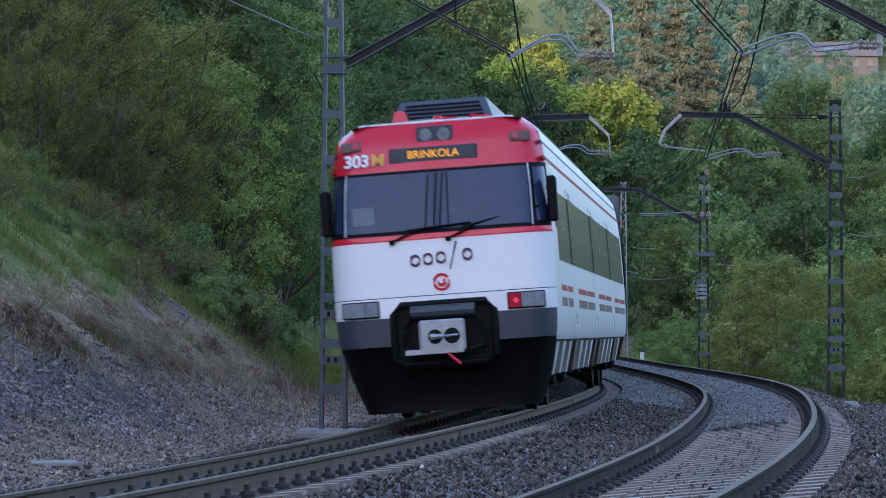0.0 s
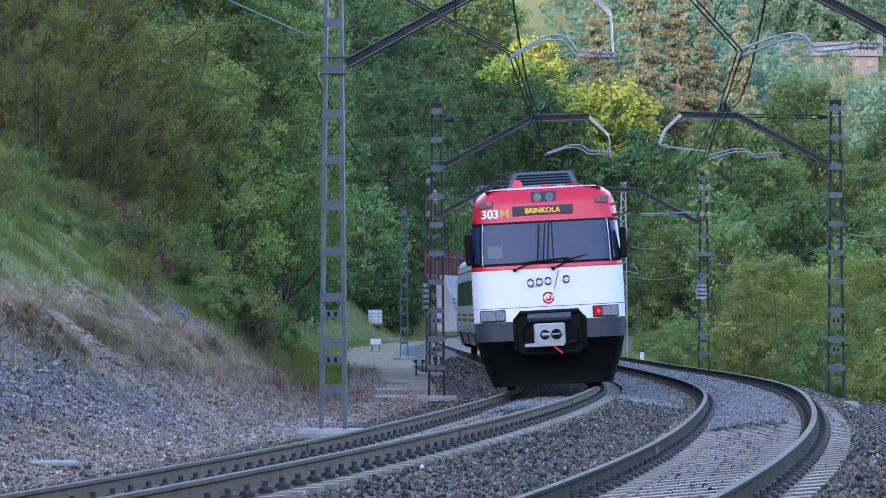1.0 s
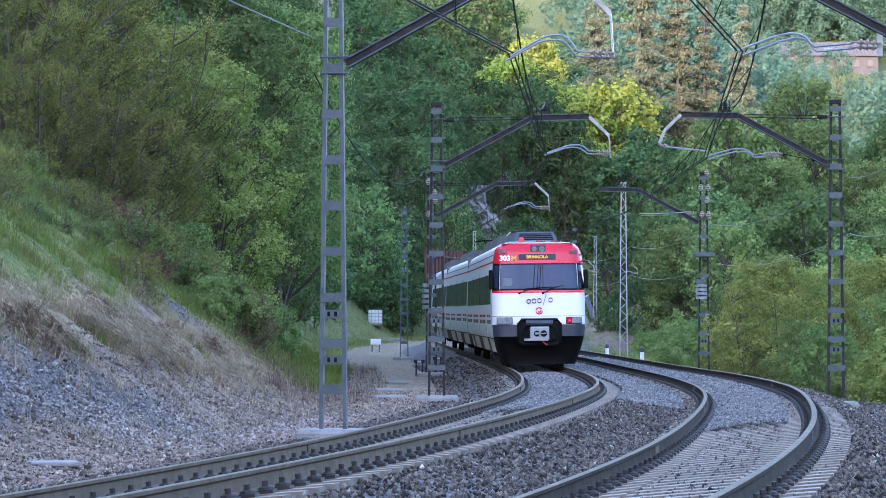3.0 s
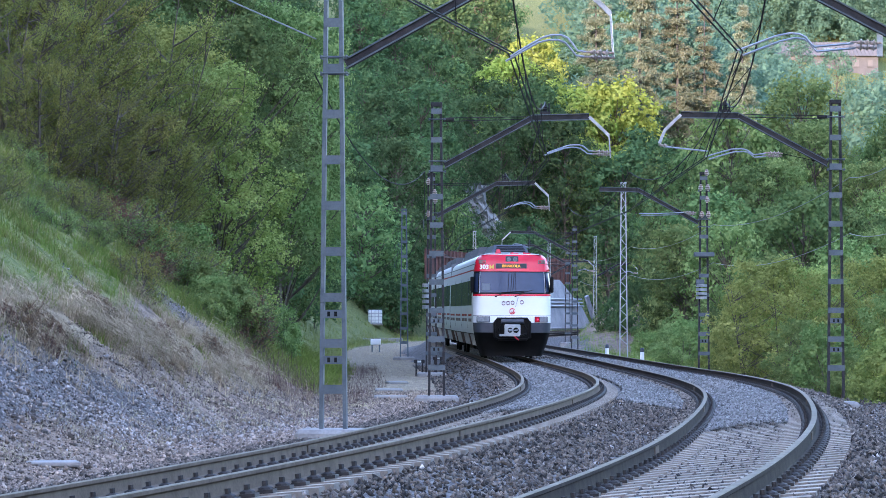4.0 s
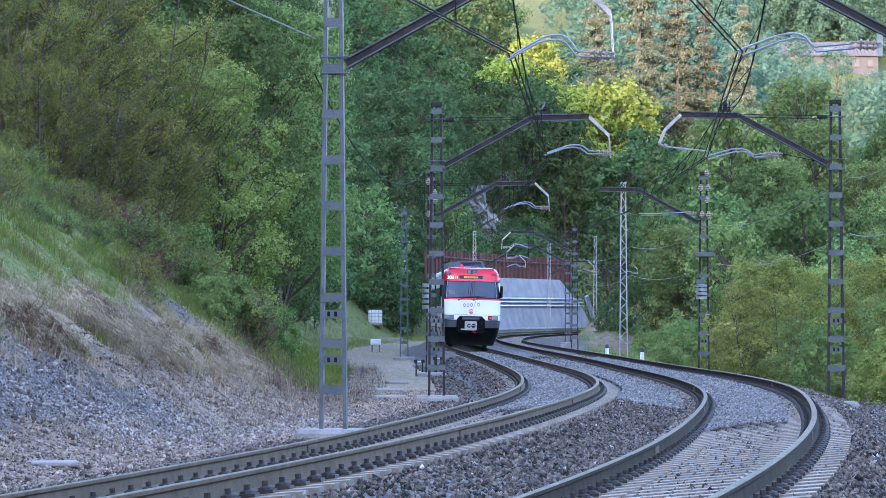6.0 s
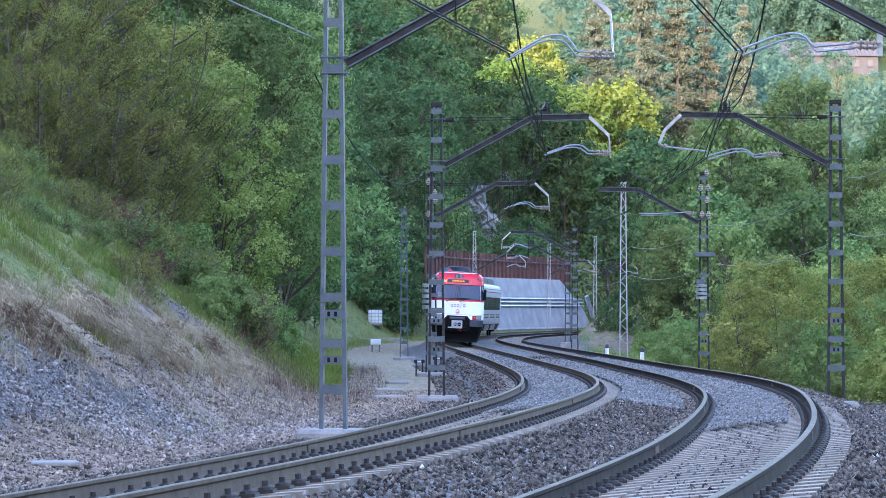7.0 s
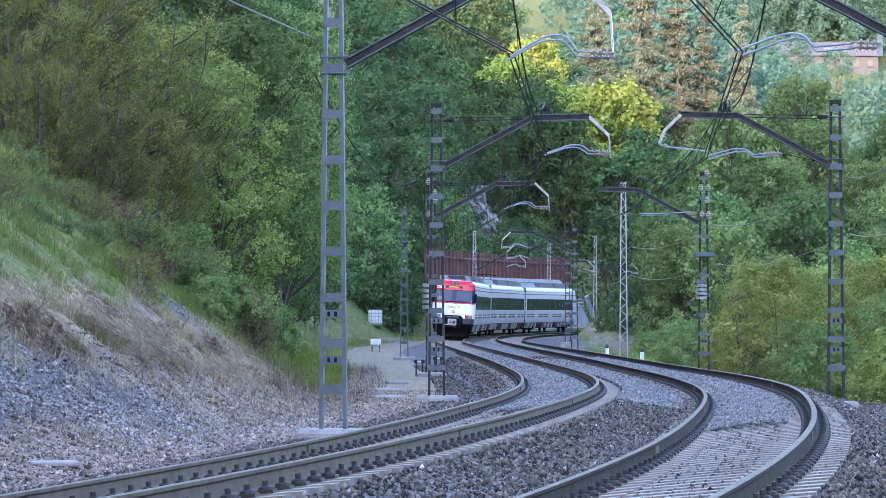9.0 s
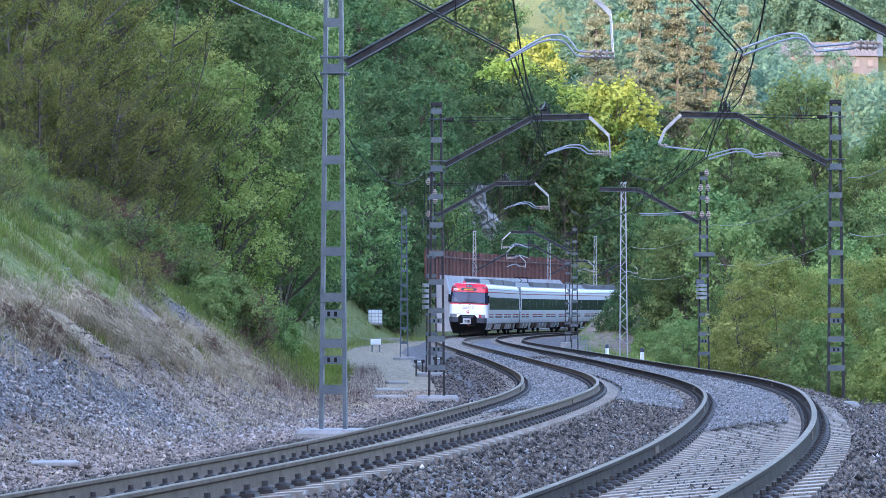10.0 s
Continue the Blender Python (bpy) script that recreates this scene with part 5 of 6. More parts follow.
def build_house():
    x, y = 69.0, 576.0
    g = on_ground(x, y).z
    eave, ridge = 47.9, 50.5
    h = empty("farmhouse", Matrix.Translation((x, y, g)) @ Matrix.Rotation(0.06, 4, "Z"), "long low pinkish farmhouse with a tiled roof on the far hillside", "house")
    e, r = eave - g, ridge - g
    bm = bmesh.new()
    box(bm, (0, 0, e / 2 - 2.0), (19.0, 8.4, e + 4.0))
    part("wall", bm, M_PLASTER, h)
    bm = bmesh.new()
    vs = [bm.verts.new(v) for v in ((-10.3, -5.0, e - 0.25), (10.3, -5.0, e - 0.25), (10.3, 5.0, e - 0.25), (-10.3, 5.0, e - 0.25), (-10.0, 0, r), (10.0, 0, r))]
    for f in ((0, 1, 5, 4), (2, 3, 4, 5), (1, 2, 5), (3, 0, 4), (3, 2, 1, 0)):
        bm.faces.new([vs[i] for i in f])
    roof = part("roof", bm, M_TILE, h, "pale pinkish tiled roof")
    slope = math.atan2(r - e + 0.25, 5.0)
    for xx in (-6.2, 0.6):
        bm = bmesh.new()
        box(bm, (0, 0, 0.05), (1.5, 1.1, 0.12), 0.0, Matrix.Translation((xx, -2.7, e - 0.25 + 2.3 * math.tan(slope))) @ Matrix.Rotation(slope, 4, "X"))
        part("skylight", bm, M_LENS, roof)
    for i in range(30):
        bm = bmesh.new()
        xx = -10.0 + 20.0 * i / 29
        tube(bm, [(xx, -4.95, e - 0.22), (xx * 0.99, -0.05, r + 0.02)], 0.12, 5)
        part("tile_row", bm, M_TILE, roof)
    for xx in (-7.5, -4.5, -1.0, 2.5, 5.5, 8.0):
        bm = bmesh.new()
        box(bm, (xx, -4.23, e - 1.5), (0.9, 0.12, 1.2))
        w = part("window", bm, M_TILE, h)
        bm = bmesh.new()
        box(bm, (xx, -4.28, e - 2.2), (1.1, 0.2, 0.1))
        part("sill", bm, M_PLASTER, w)


def build_rock():
    """A bare grey rock face that breaks out of the wooded hillside."""
    rg = np.random.default_rng(77)
    bm = bmesh.new()
    nx, nz = 15, 22
    rows = []
    for j in range(nz):
        f = j / (nz - 1)
        row = []
        for i in range(nx):
            u = i / (nx - 1) - 0.5
            x = 4.6 + 4.4 * u * (1.15 - 0.6 * f) + 0.5 * math.sin(f * 7) - 1.0 * f
            y = 362 + 3.2 * f - 1.4 * (1 - 4 * u * u) + 0.35 * math.sin(i * 1.9 + j * 0.8) + 0.16 * rg.normal()
            row.append(bm.verts.new((x + 0.12 * rg.normal(), y, 9.2 + 6.8 * f + 0.15 * rg.normal())))
        rows.append(row)
    for a, b in zip(rows, rows[1:]):
        for i in range(nx - 1):
            bm.faces.new((a[i], a[i + 1], b[i + 1], b[i]))
    r = bmesh.ops.extrude_face_region(bm, geom=list(bm.faces))
    bmesh.ops.translate(bm, vec=(0, 9, 0), verts=[g for g in r["geom"] if isinstance(g, bmesh.types.BMVert)])
    tagged(part("rock_face", bm, M_ROCK, None), "bare grey rock face streaked with moss among the trees", "rock")


# ---- plants ----
def leaf_quads(c, size, rg, droop=0.2, long=1.5, face=None):
    """Four-cornered leaves at the points c, facing roughly the way of face."""
    n = len(c)
    if face is None:
        face = rg.normal(0, 1, (n, 3))
    f = face + rg.normal(0, 0.45, (n, 3))
    f /= np.linalg.norm(f, axis=1)[:, None] + 1e-9
    a = np.cross(f, rg.normal(0, 1, (n, 3)))
    a[:, 2] -= droop * 0.5
    a /= np.linalg.norm(a, axis=1)[:, None] + 1e-9
    b = np.cross(f, a)
    b /= np.linalg.norm(b, axis=1)[:, None] + 1e-9
    s = size * rg.uniform(0.6, 1.3, (n, 1))
    q = np.stack([c - a * s * long / 2, c + b * s / 2 - a * s * 0.1, c + a * s * long / 2, c - b * s / 2 - a * s * 0.1], 1)
    return q.reshape(-1, 3)


def sprays(cen, rad, axis, count, leaf, rg, rise=0.35, flat=0.78):
    """Leaves in small sprays on the outside of rounded clumps, pointing away from the tree's middle."""
    per = 7
    n = max(count // per, 1)
    w = rad ** 2
    k = rg.choice(len(cen), n, p=w / w.sum())
    out = cen[k] - axis
    out /= np.linalg.norm(out, axis=1)[:, None] + 1e-9
    u = rg.normal(0, 1, (n, 3)) + out * 0.75 + np.array([0, 0, rise])
    u /= np.linalg.norm(u, axis=1)[:, None] + 1e-9
    p = cen[k] + u * (rad[k] * rg.uniform(0.62, 1.08, n))[:, None] * np.array([1.1, 1.1, flat])
    d = u + rg.normal(0, 0.45, (n, 3)) + np.array([0, 0, 0.1])
    d /= np.linalg.norm(d, axis=1)[:, None] + 1e-9
    f = rg.uniform(-0.5, 1.0, (n, per, 1))
    c = p[:, None] + d[:, None] * f * leaf * 3.2 + rg.normal(0, leaf * 0.75, (n, per, 3))
    return c.reshape(-1, 3), np.repeat(u, per, 0)


def make_tree(seed, height, spread, low, leaf, count, mat_leaf, mat_bark, label, puffs=60, puff=0.24, name="tree", stems=1, fill=0.3):
    """A tapered trunk, limbs that end in rounded clumps, and leaves in sprays on the clumps. low: where the crown begins; fill: share of broad inner leaves."""
    rg = np.random.default_rng(seed)
    root = empty(name, Matrix(), label, name)
    bm = bmesh.new()
    r0 = height * 0.013 / stems ** 0.6 + 0.015
    trunks = []
    for k in range(stems):
        off = rg.normal(0, 0.12 * stems, 2) if stems > 1 else np.zeros(2)
        lean = rg.normal(0, 0.05 + 0.1 * (stems > 1), 2)
        pts = [Vector((off[0] + lean[0] * z * height + 0.05 * math.sin(z * 9 + seed), off[1] + lean[1] * z * height, z * height - 0.4)) for z in np.linspace(0, 0.86, 8)]
        tube(bm, pts, [r0 * (1 - 0.8 * i / 7) for i in range(8)], 6)
        trunks.append(pts)
    cen, rad = [], []
    for i in range(puffs):
        t = ((i + rg.random()) / puffs) ** 0.85
        z = height * (low + (0.95 - low) * t)
        reach = spread * math.sqrt(max(1 - ((t - 0.4) / 0.66) ** 2, 0.03)) * rg.choice([0.45, 0.7, 0.85, 1.0], p=[0.15, 0.25, 0.35, 0.25]) * rg.uniform(0.85, 1.12)
        a = i * 2.4 + rg.normal(0, 0.5)
        r = spread * puff * rg.uniform(0.65, 1.35)
        c = Vector((math.cos(a) * (reach - r * 0.4), math.sin(a) * (reach - r * 0.4), z))
        pts = trunks[i % stems]
        j = min(max(int((z - reach * 0.5) / height / 0.86 * 7), 0), 6)
        p = pts[j]
        m = p.lerp(c, 0.5) - Vector((0, 0, reach * 0.08))
        tube(bm, [p, m, c], [r0 * 0.34, r0 * 0.22, r0 * 0.08], 4)
        cen.append(c)
        rad.append(r)
    part("trunk", bm, mat_bark, root, "slender branching trunk")
    cen, rad = np.array(cen), np.array(rad)
    axis = np.array([0, 0, height * (low + 0.3 * (1 - low))])
    c, u = sprays(cen, rad, axis, count, leaf, rg)
    ci, ui = sprays(cen, rad * 0.72, axis, int(count * fill), leaf * 1.4, rg)
    q = np.concatenate([leaf_quads(c, leaf, rg, face=u), leaf_quads(ci, leaf * 1.5, rg, face=ui)])
    q[:, 2] = np.maximum(q[:, 2], 0.03)
    big_mesh("crown", q, 4, mat_leaf, root)
    root.location = (0, -400, -100)
    return root


def make_twiggy(seed, height, spread, leaf, count, mat_leaf, mat_bark, label, stems=7, name="tree"):
    """A vase of thin stems that fork twice, with young leaves scattered along the outer twigs."""
    rg = np.random.default_rng(seed)
    root = empty(name, Matrix(), label, name)
    bm = bmesh.new()
    tips = []
    for k in range(stems):
        a = 6.283 * k / stems + rg.normal(0, 0.3)
        lean = rg.uniform(0.08, 0.42)
        top = Vector((math.cos(a) * lean * height, math.sin(a) * lean * height, height * rg.uniform(0.7, 0.95)))
        base = Vector((math.cos(a) * 0.3, math.sin(a) * 0.3, -0.4))
        stem = [base.lerp(top, f) + Vector((0.1 * math.sin(5 * f + k), 0.1 * math.cos(4 * f + k), -0.12 * height * f * (1 - f))) for f in np.linspace(0, 1, 8)]
        r0 = 0.035 + 0.006 * height
        tube(bm, stem, [r0 * (1 - 0.82 * i / 7) for i in range(8)], 6)
        for _ in range(17):
            f = rg.uniform(0.12, 0.98)
            i = min(int(f * 7), 6)
            p = stem[i].lerp(stem[i + 1], f * 7 - i)
            b = a + rg.normal(0, 1.0)
            L = spread * rg.uniform(0.35, 0.8) * (1.15 - 0.6 * f)
            d = Vector((math.cos(b), math.sin(b), rg.uniform(0.05, 0.75))) * L
            br = [p, p + d * 0.35 + Vector((0, 0, L * 0.02)), p + d * 0.7 + Vector((0, 0, L * 0.1)), p + d + Vector((0, 0, L * 0.2))]
            tube(bm, br, [r0 * 0.42, r0 * 0.3, r0 * 0.2, r0 * 0.07], 4)
            for _ in range(7):
                g = rg.uniform(0.25, 0.98)
                j = min(int(g * 3), 2)
                s = br[j].lerp(br[j + 1], g * 3 - j)
                e = s + (d.normalized() * rg.uniform(0.25, 0.8) + Vector(rg.normal(0, 0.32, 3)) + Vector((0, 0, 0.2))) * L * 0.42
                tube(bm, [s, s.lerp(e, 0.5) + Vector((0, 0, 0.02)), e], [r0 * 0.16, r0 * 0.11, r0 * 0.05], 3)
                tips.append((s, e))
    part("branchwork", bm, mat_bark, root, "bare branching stems and twigs")
    A, B = np.array([t[0] for t in tips]), np.array([t[1] for t in tips])
    per = 5
    n = count // per
    k = rg.integers(0, len(tips), n)
    f = rg.uniform(0.15, 1.08, n)[:, None]
    c = A[k] * (1 - f) + B[k] * f
    u = np.repeat((B - A)[k] * 0.5 + np.array([0, 0, 0.35]) + rg.normal(0, 0.3, (n, 3)), per, 0)
    c = (c[:, None] + rg.normal(0, leaf * 1.5, (n, per, 3))).reshape(-1, 3)
    q = leaf_quads(c, leaf, rg, face=u)
    q[:, 2] = np.maximum(q[:, 2], 0.03)
    big_mesh("crown", q, 4, mat_leaf, root)
    root.location = (0, -400, -100)
    return root


def make_conifer(seed, height, label):
    """A straight stem with drooping, well-spaced tiers of flat needle sprays."""
    rg = np.random.default_rng(seed)
    root = empty("conifer", Matrix(), label, "conifer")
    bm = bmesh.new()
    tube(bm, [(0, 0, -0.5), (0.1, 0, height * 0.5), (0, 0.1, height)], [0.32, 0.2, 0.03], 7)
    q = []
    z = height * 0.16
    while z < height * 0.98:
        t = z / height
        for a in rg.uniform(0, 6.283, rg.integers(5, 8)):
            L = (1 - t) ** 0.5 * height * 0.1 * rg.uniform(0.4, 1.2) + 0.2
            e = Vector((math.cos(a) * L, math.sin(a) * L, z + L * rg.uniform(-0.45, 0.25)))
            tube(bm, [(0, 0, z), (e.x * 0.5, e.y * 0.5, z * 0.5 + e.z * 0.5 + 0.08 * L), e], [0.05, 0.035, 0.012], 4)
            n = int(95 * L) + 16
            f = rg.uniform(0.3, 1.03, n)[:, None]
            side = rg.normal(0, 0.26, (n, 1)) * (0.45 + 0.5 * np.sin(f * 3.0)) * L * 0.8
            p = np.array([[0, 0, z]]) * (1 - f) + np.array([tuple(e)]) * f + np.array([[0, 0, 0.08 * L]]) * (4 * f * (1 - f))
            p = p + side * np.array([[-math.sin(a), math.cos(a), 0]]) - np.abs(side) * np.array([[0, 0, 0.35]])
            q.append(p + rg.normal(0, 0.15, (n, 3)))
        z += height * rg.uniform(0.018, 0.042)
    part("trunk", bm, M_BARK_GREY, root)
    c = np.concatenate(q)
    big_mesh("crown", leaf_quads(c, 0.15, rg, 0.6, 2.6, face=np.tile([0.0, 0.0, 0.7], (len(c), 1))), 4, M_NEEDLE, root)
    root.location = (0, -400, -100)
    return root


def spread_trees(kinds, spots, rg, group, smin=0.8, smax=1.2, anywhere=False):
    out = []
    for x, y, k in spots:
        # the open strips before the tank, the rock face and the bend
        if not anywhere and ((abs(x + 0.0214 * y) < 4.2 and 140 < y < 274) or (abs(x - 0.0125 * y) < 3.6 and 290 < y < 363) or (0.02 * y < x < 0.056 * y + 4.2 and 130 < y < 335)):
            continue
        g = on_ground(x, y, -0.15)
        sc = rg.uniform(smin, smax) * k
        ob = kinds[int(rg.integers(len(kinds)))]
        out.append(copy_thing(ob, Matrix.Translation(g) @ Matrix.Rotation(rg.uniform(0, 6.28), 4, "Z") @ Matrix.Diagonal((sc, sc, sc * rg.uniform(0.9, 1.15), 1))))
        tagged(out[-1], group=group)
    return out


def strew(n, s0, s1, o0, o1, rg, gap):
    """Random spots in a stretch beside the line, not nearer to one another than gap."""
    got = []
    for _ in range(n * 12):
        s, o = rg.uniform(s0, s1), rg.uniform(o0, o1)
        p, _t = beside(s, o)
        if all((p.x - a) ** 2 + (p.y - b) ** 2 > gap * gap for a, b, _k in got):
            got.append((p.x, p.y, 1.0))
            if len(got) >= n:
                break
    return got


def far_woods(kinds, spots, rg):
    """The wood on the far hillside, as one sheet of crowns."""
    leaves = []
    for x, y, _k in spots:
        ob = kinds[int(rg.integers(len(kinds)))]
        me = [c for c in ob.children if c.name.startswith("crown")][0].data
        co = np.empty(len(me.vertices) * 3, np.float32)
        me.vertices.foreach_get("co", co)
        co = co.reshape(-1, 3) * rg.uniform(0.9, 1.5)
        a = rg.uniform(0, 6.283)
        co = co @ np.array([[math.cos(a), math.sin(a), 0], [-math.sin(a), math.cos(a), 0], [0, 0, 1]])
        leaves.append(co + np.array(on_ground(x, y, -0.5)))
    tagged(big_mesh("far_woods", np.concatenate(leaves), 4, M_LEAF_FAR), "mixed wood on the far hillside, paled to imitate haze", "wood", kind="stuff")


def build_plants():
    rg = np.random.default_rng(11)
    green = "leafy spring-green broadleaf tree on the wooded slope"
    dark = "dark green leafy tree on the wooded slope"
    valley = "fresh green leafy tree below the bank"
    near = [make_tree(1, 8.0, 2.5, 0.06, 0.052, 30000, M_LEAF_LIGHT, M_BARK, "light green leafy tree at the edge of the wood", 80, 0.24),
            make_tree(2, 8.5, 2.4, 0.1, 0.058, 24000, M_LEAF_MID, M_BARK, green, 75, 0.24),
            make_tree(3, 10.0, 2.6, 0.3, 0.062, 24000, M_LEAF, M_BARK, green, 90, 0.22)]
    olive = [make_twiggy(4, 7.0, 3.6, 0.046, 46000, M_LEAF_OLIVE, M_BARK, "young olive-green tree with bare twigs showing", 8),
             make_twiggy(14, 6.2, 3.0, 0.046, 32000, M_LEAF_OLIVE, M_BARK, "young olive-green tree with bare twigs showing", 7)]
    bush = [make_tree(5, 2.0, 1.1, 0.05, 0.05, 7000, M_LEAF, M_BARK, "dense green bush on the slope", 34, 0.27, "bush", 3),
            make_tree(6, 1.7, 1.2, 0.05, 0.05, 6500, M_LEAF_DARK, M_BARK, "dark green bush on the slope", 34, 0.27, "bush", 3)]
    scrub = [make_twiggy(7, 1.7, 1.2, 0.04, 4200, M_LEAF_OLIVE, M_BARK, "twiggy olive bush on the slope", 5, "bush"),
             make_twiggy(17, 1.3, 1.1, 0.04, 3400, M_LEAF_RUST, M_BARK, "reddish-brown bramble on the slope", 5, "bush"),
             make_twiggy(18, 1.5, 1.1, 0.042, 4600, M_LEAF, M_BARK, "green thorny shrub on the slope", 5, "bush")]
    light = [make_tree(8, 6.6, 2.7, 0.04, 0.062, 26000, M_LEAF_LIGHT, M_BARK, "light green bushy tree below the bank", 95, 0.2, stems=4),
             make_tree(10, 6.0, 2.4, 0.04, 0.062, 22000, M_LEAF, M_BARK, "green bushy tree below the bank", 85, 0.2, stems=4)]
    under = make_tree(19, 2.0, 1.3, 0.03, 0.1, 1300, M_LEAF_DARK, M_BARK, "dark green undergrowth on the hillside", 26, 0.28, "bush", 3)
    bush_light = make_tree(9, 2.0, 1.2, 0.05, 0.055, 7000, M_LEAF_LIGHT, M_BARK, "light green bush below the bank", 34, 0.27, "bush", 3)
    mid_k = [make_tree(21, 9.5, 2.8, 0.08, 0.11, 9500, M_LEAF_DARK, M_BARK, dark, 60, 0.25),
             make_tree(22, 11.0, 2.7, 0.1, 0.11, 9500, M_LEAF_MID, M_BARK, green, 60, 0.25),
             make_tree(23, 9.0, 3.1, 0.06, 0.11, 9500, M_LEAF_MID, M_BARK, green, 60, 0.25)]
    far_k = [make_tree(33, 11.5, 3.7, 0.08, 0.19, 4600, M_LEAF_DARK, M_BARK, dark, 55, 0.24),
             make_tree(31, 11.0, 3.8, 0.08, 0.19, 4600, M_LEAF_MID, M_BARK, green, 55, 0.24),
             make_tree(32, 12.0, 3.6, 0.1, 0.19, 4600, M_LEAF_DARK, M_BARK, dark, 55, 0.24)]
    low_k = [make_tree(35, 10.5, 3.8, 0.05, 0.16, 6500, M_LEAF_MID, M_BARK, valley, 70, 0.22),
             make_tree(36, 11.5, 3.5, 0.05, 0.16, 6500, M_LEAF, M_BARK, valley, 70, 0.22),
             make_tree(37, 9.5, 3.8, 0.05, 0.16, 6500, M_LEAF_MID, M_BARK, valley, 70, 0.22)]
    bank_k = [make_tree(38, 8.6, 3.1, 0.03, 0.085, 15000, M_LEAF, M_BARK, valley, 90, 0.2),
              make_tree(39, 7.6, 3.0, 0.03, 0.085, 15000, M_LEAF_MID, M_BARK, valley, 90, 0.2)]
    haze = [make_tree(41, 12.0, 4.6, 0.05, 0.27, 2600, M_LEAF_FAR, M_BARK, "far hillside tree paled to imitate haze", 40, 0.26),
            make_tree(42, 14.0, 4.4, 0.05, 0.27, 2600, M_LEAF_FAR, M_BARK, "far hillside tree paled to imitate haze", 40, 0.26)]
    gold = [make_tree(51, 12.0, 4.2, 0.1, 0.19, 6500, M_LEAF_SUNLIT, M_BARK, "tree with low sunlight put into its yellow-green leaves", 50, 0.24)]
    wood = "trees of the wooded hillside"
    # the nearest wood above the grassy slope
    spread_trees(olive[:1], [(*sight(-121, 83), 1.0), (*sight(-150, 86), 1.05), (*sight(-99, 88), 0.95), (*sight(-138, 79), 0.6)], rg, wood, 0.95, 1.05)
    spread_trees(olive[1:], [(*sight(-108, 79), 0.62), (*sight(-92, 84), 0.62), (*sight(-126, 76), 0.5), (*sight(-84, 92), 0.8), (*sight(-143, 94), 1.2)], rg, wood, 0.95, 1.05)
    spread_trees(near[:1], [(*sight(-72, 91), 0.95), (*sight(-87, 98), 1.0)], rg, wood, 0.97, 1.03)
    spread_trees(near[1:2], [(*sight(-65, 106), 1.2), (*sight(-76, 112), 1.3), (*sight(-105, 106), 1.2)], rg, wood, 0.97, 1.03)
    spread_trees(near[2:], [(*sight(-51, 116), 1.15), (*sight(-58, 124), 1.3), (*sight(-90, 118), 1.3), (*sight(-120, 110), 1.2), (*sight(-47, 140), 1.1)], rg, wood, 0.97, 1.03)
    spots = []
    for _ in range(46):
        y = 74 + abs(rg.normal(0, 6))
        spots.append((*sight(rg.uniform(-112, -60), y), rg.uniform(0.45, 1.0)))
    spread_trees([scrub[0], scrub[0], scrub[1], scrub[2], bush[0], scrub[2]], spots, rg, "bushes on the slope", 0.85, 1.15)
    spots = [(*sight(rg.uniform(-66, -50), rg.uniform(92, 120)), rg.uniform(0.3, 0.7)) for _ in range(12)]
    spread_trees([bush[0], bush[0], scrub[2], bush[1]], spots, rg, "bushes on the slope", 0.85, 1.15)
    spots = [(*sight(rg.uniform(-145, -95), rg.uniform(57, 76)), rg.uniform(0.25, 0.6)) for _ in range(30)]
    spread_trees([scrub[0], scrub[2], scrub[2]], spots, rg, "low shrubs in the slope grass", 0.9, 1.1)
    spots = []
    for _ in range(26):
        p, _t = beside(rg.uniform(30, 50), rg.uniform(-9.3, -8.2))
        spots.append((p.x, p.y, rg.uniform(0.18, 0.36)))
    for _ in range(9):
        p, _t = beside(rg.uniform(24.5, 28), rg.uniform(-9.0, -8.3))
        spots.append((p.x, p.y, rg.uniform(0.22, 0.34)))
    spread_trees(scrub[1:2], spots, rg, "dead brambles on the slope", 0.9, 1.1)
    spots = [(*beside(rg.uniform(58, 125), rg.uniform(-13.5, -10.2))[0].xy, rg.uniform(0.2, 0.5)) for _ in range(26)]
    spread_trees([bush[0], scrub[2], scrub[0]], spots, rg, "low shrubs in the slope grass", 0.9, 1.1)
    spots = [(*beside(rg.uniform(196, 246), rg.uniform(8.2, 13.0))[0].xy, rg.uniform(0.4, 0.9)) for _ in range(26)]
    spread_trees([under], spots, rg, "low shrubs on the mound", 0.9, 1.1, True)
    # undergrowth on the hillside by the tank and above the wall
    spots = [(*sight(rg.uniform(-44, -6), rg.uniform(205, 318)), rg.uniform(1.0, 2.2)) for _ in range(120)]
    spots = [p for p in spots if s_o([p[0]], [p[1]])[1][0] < -13.2]
    spread_trees([under], spots, rg, "undergrowth on the hillside", 0.9, 1.1)
    spots = [(rg.uniform(-3, 13), rg.uniform(338, 366), rg.uniform(1.0, 1.9)) for _ in range(70)]
    spots = [p for p in spots if p[1] < 350 or abs(p[0] - 4.4) > 1.9]
    spread_trees([under], spots, rg, "undergrowth on the hillside", 0.9, 1.1, True)
    # hillside further along, and behind the bend
    spread_trees(mid_k, strew(40, 104, 205, -32, -12.2, rg, 3.4), rg, wood)
    spread_trees([far_k[0], far_k[2]], [(-8.4, 348.0, 1.0), (-6.0, 353.8, 1.0), (-6.9, 335.0, 1.0), (-4.0, 351.9, 1.0), (-8.1, 313.6, 1.0), (-5.4, 321.7, 1.0), (-8.1, 293.0, 1.0), (-3.2, 335.0, 1.0)], rg, wood, 0.8, 1.0)
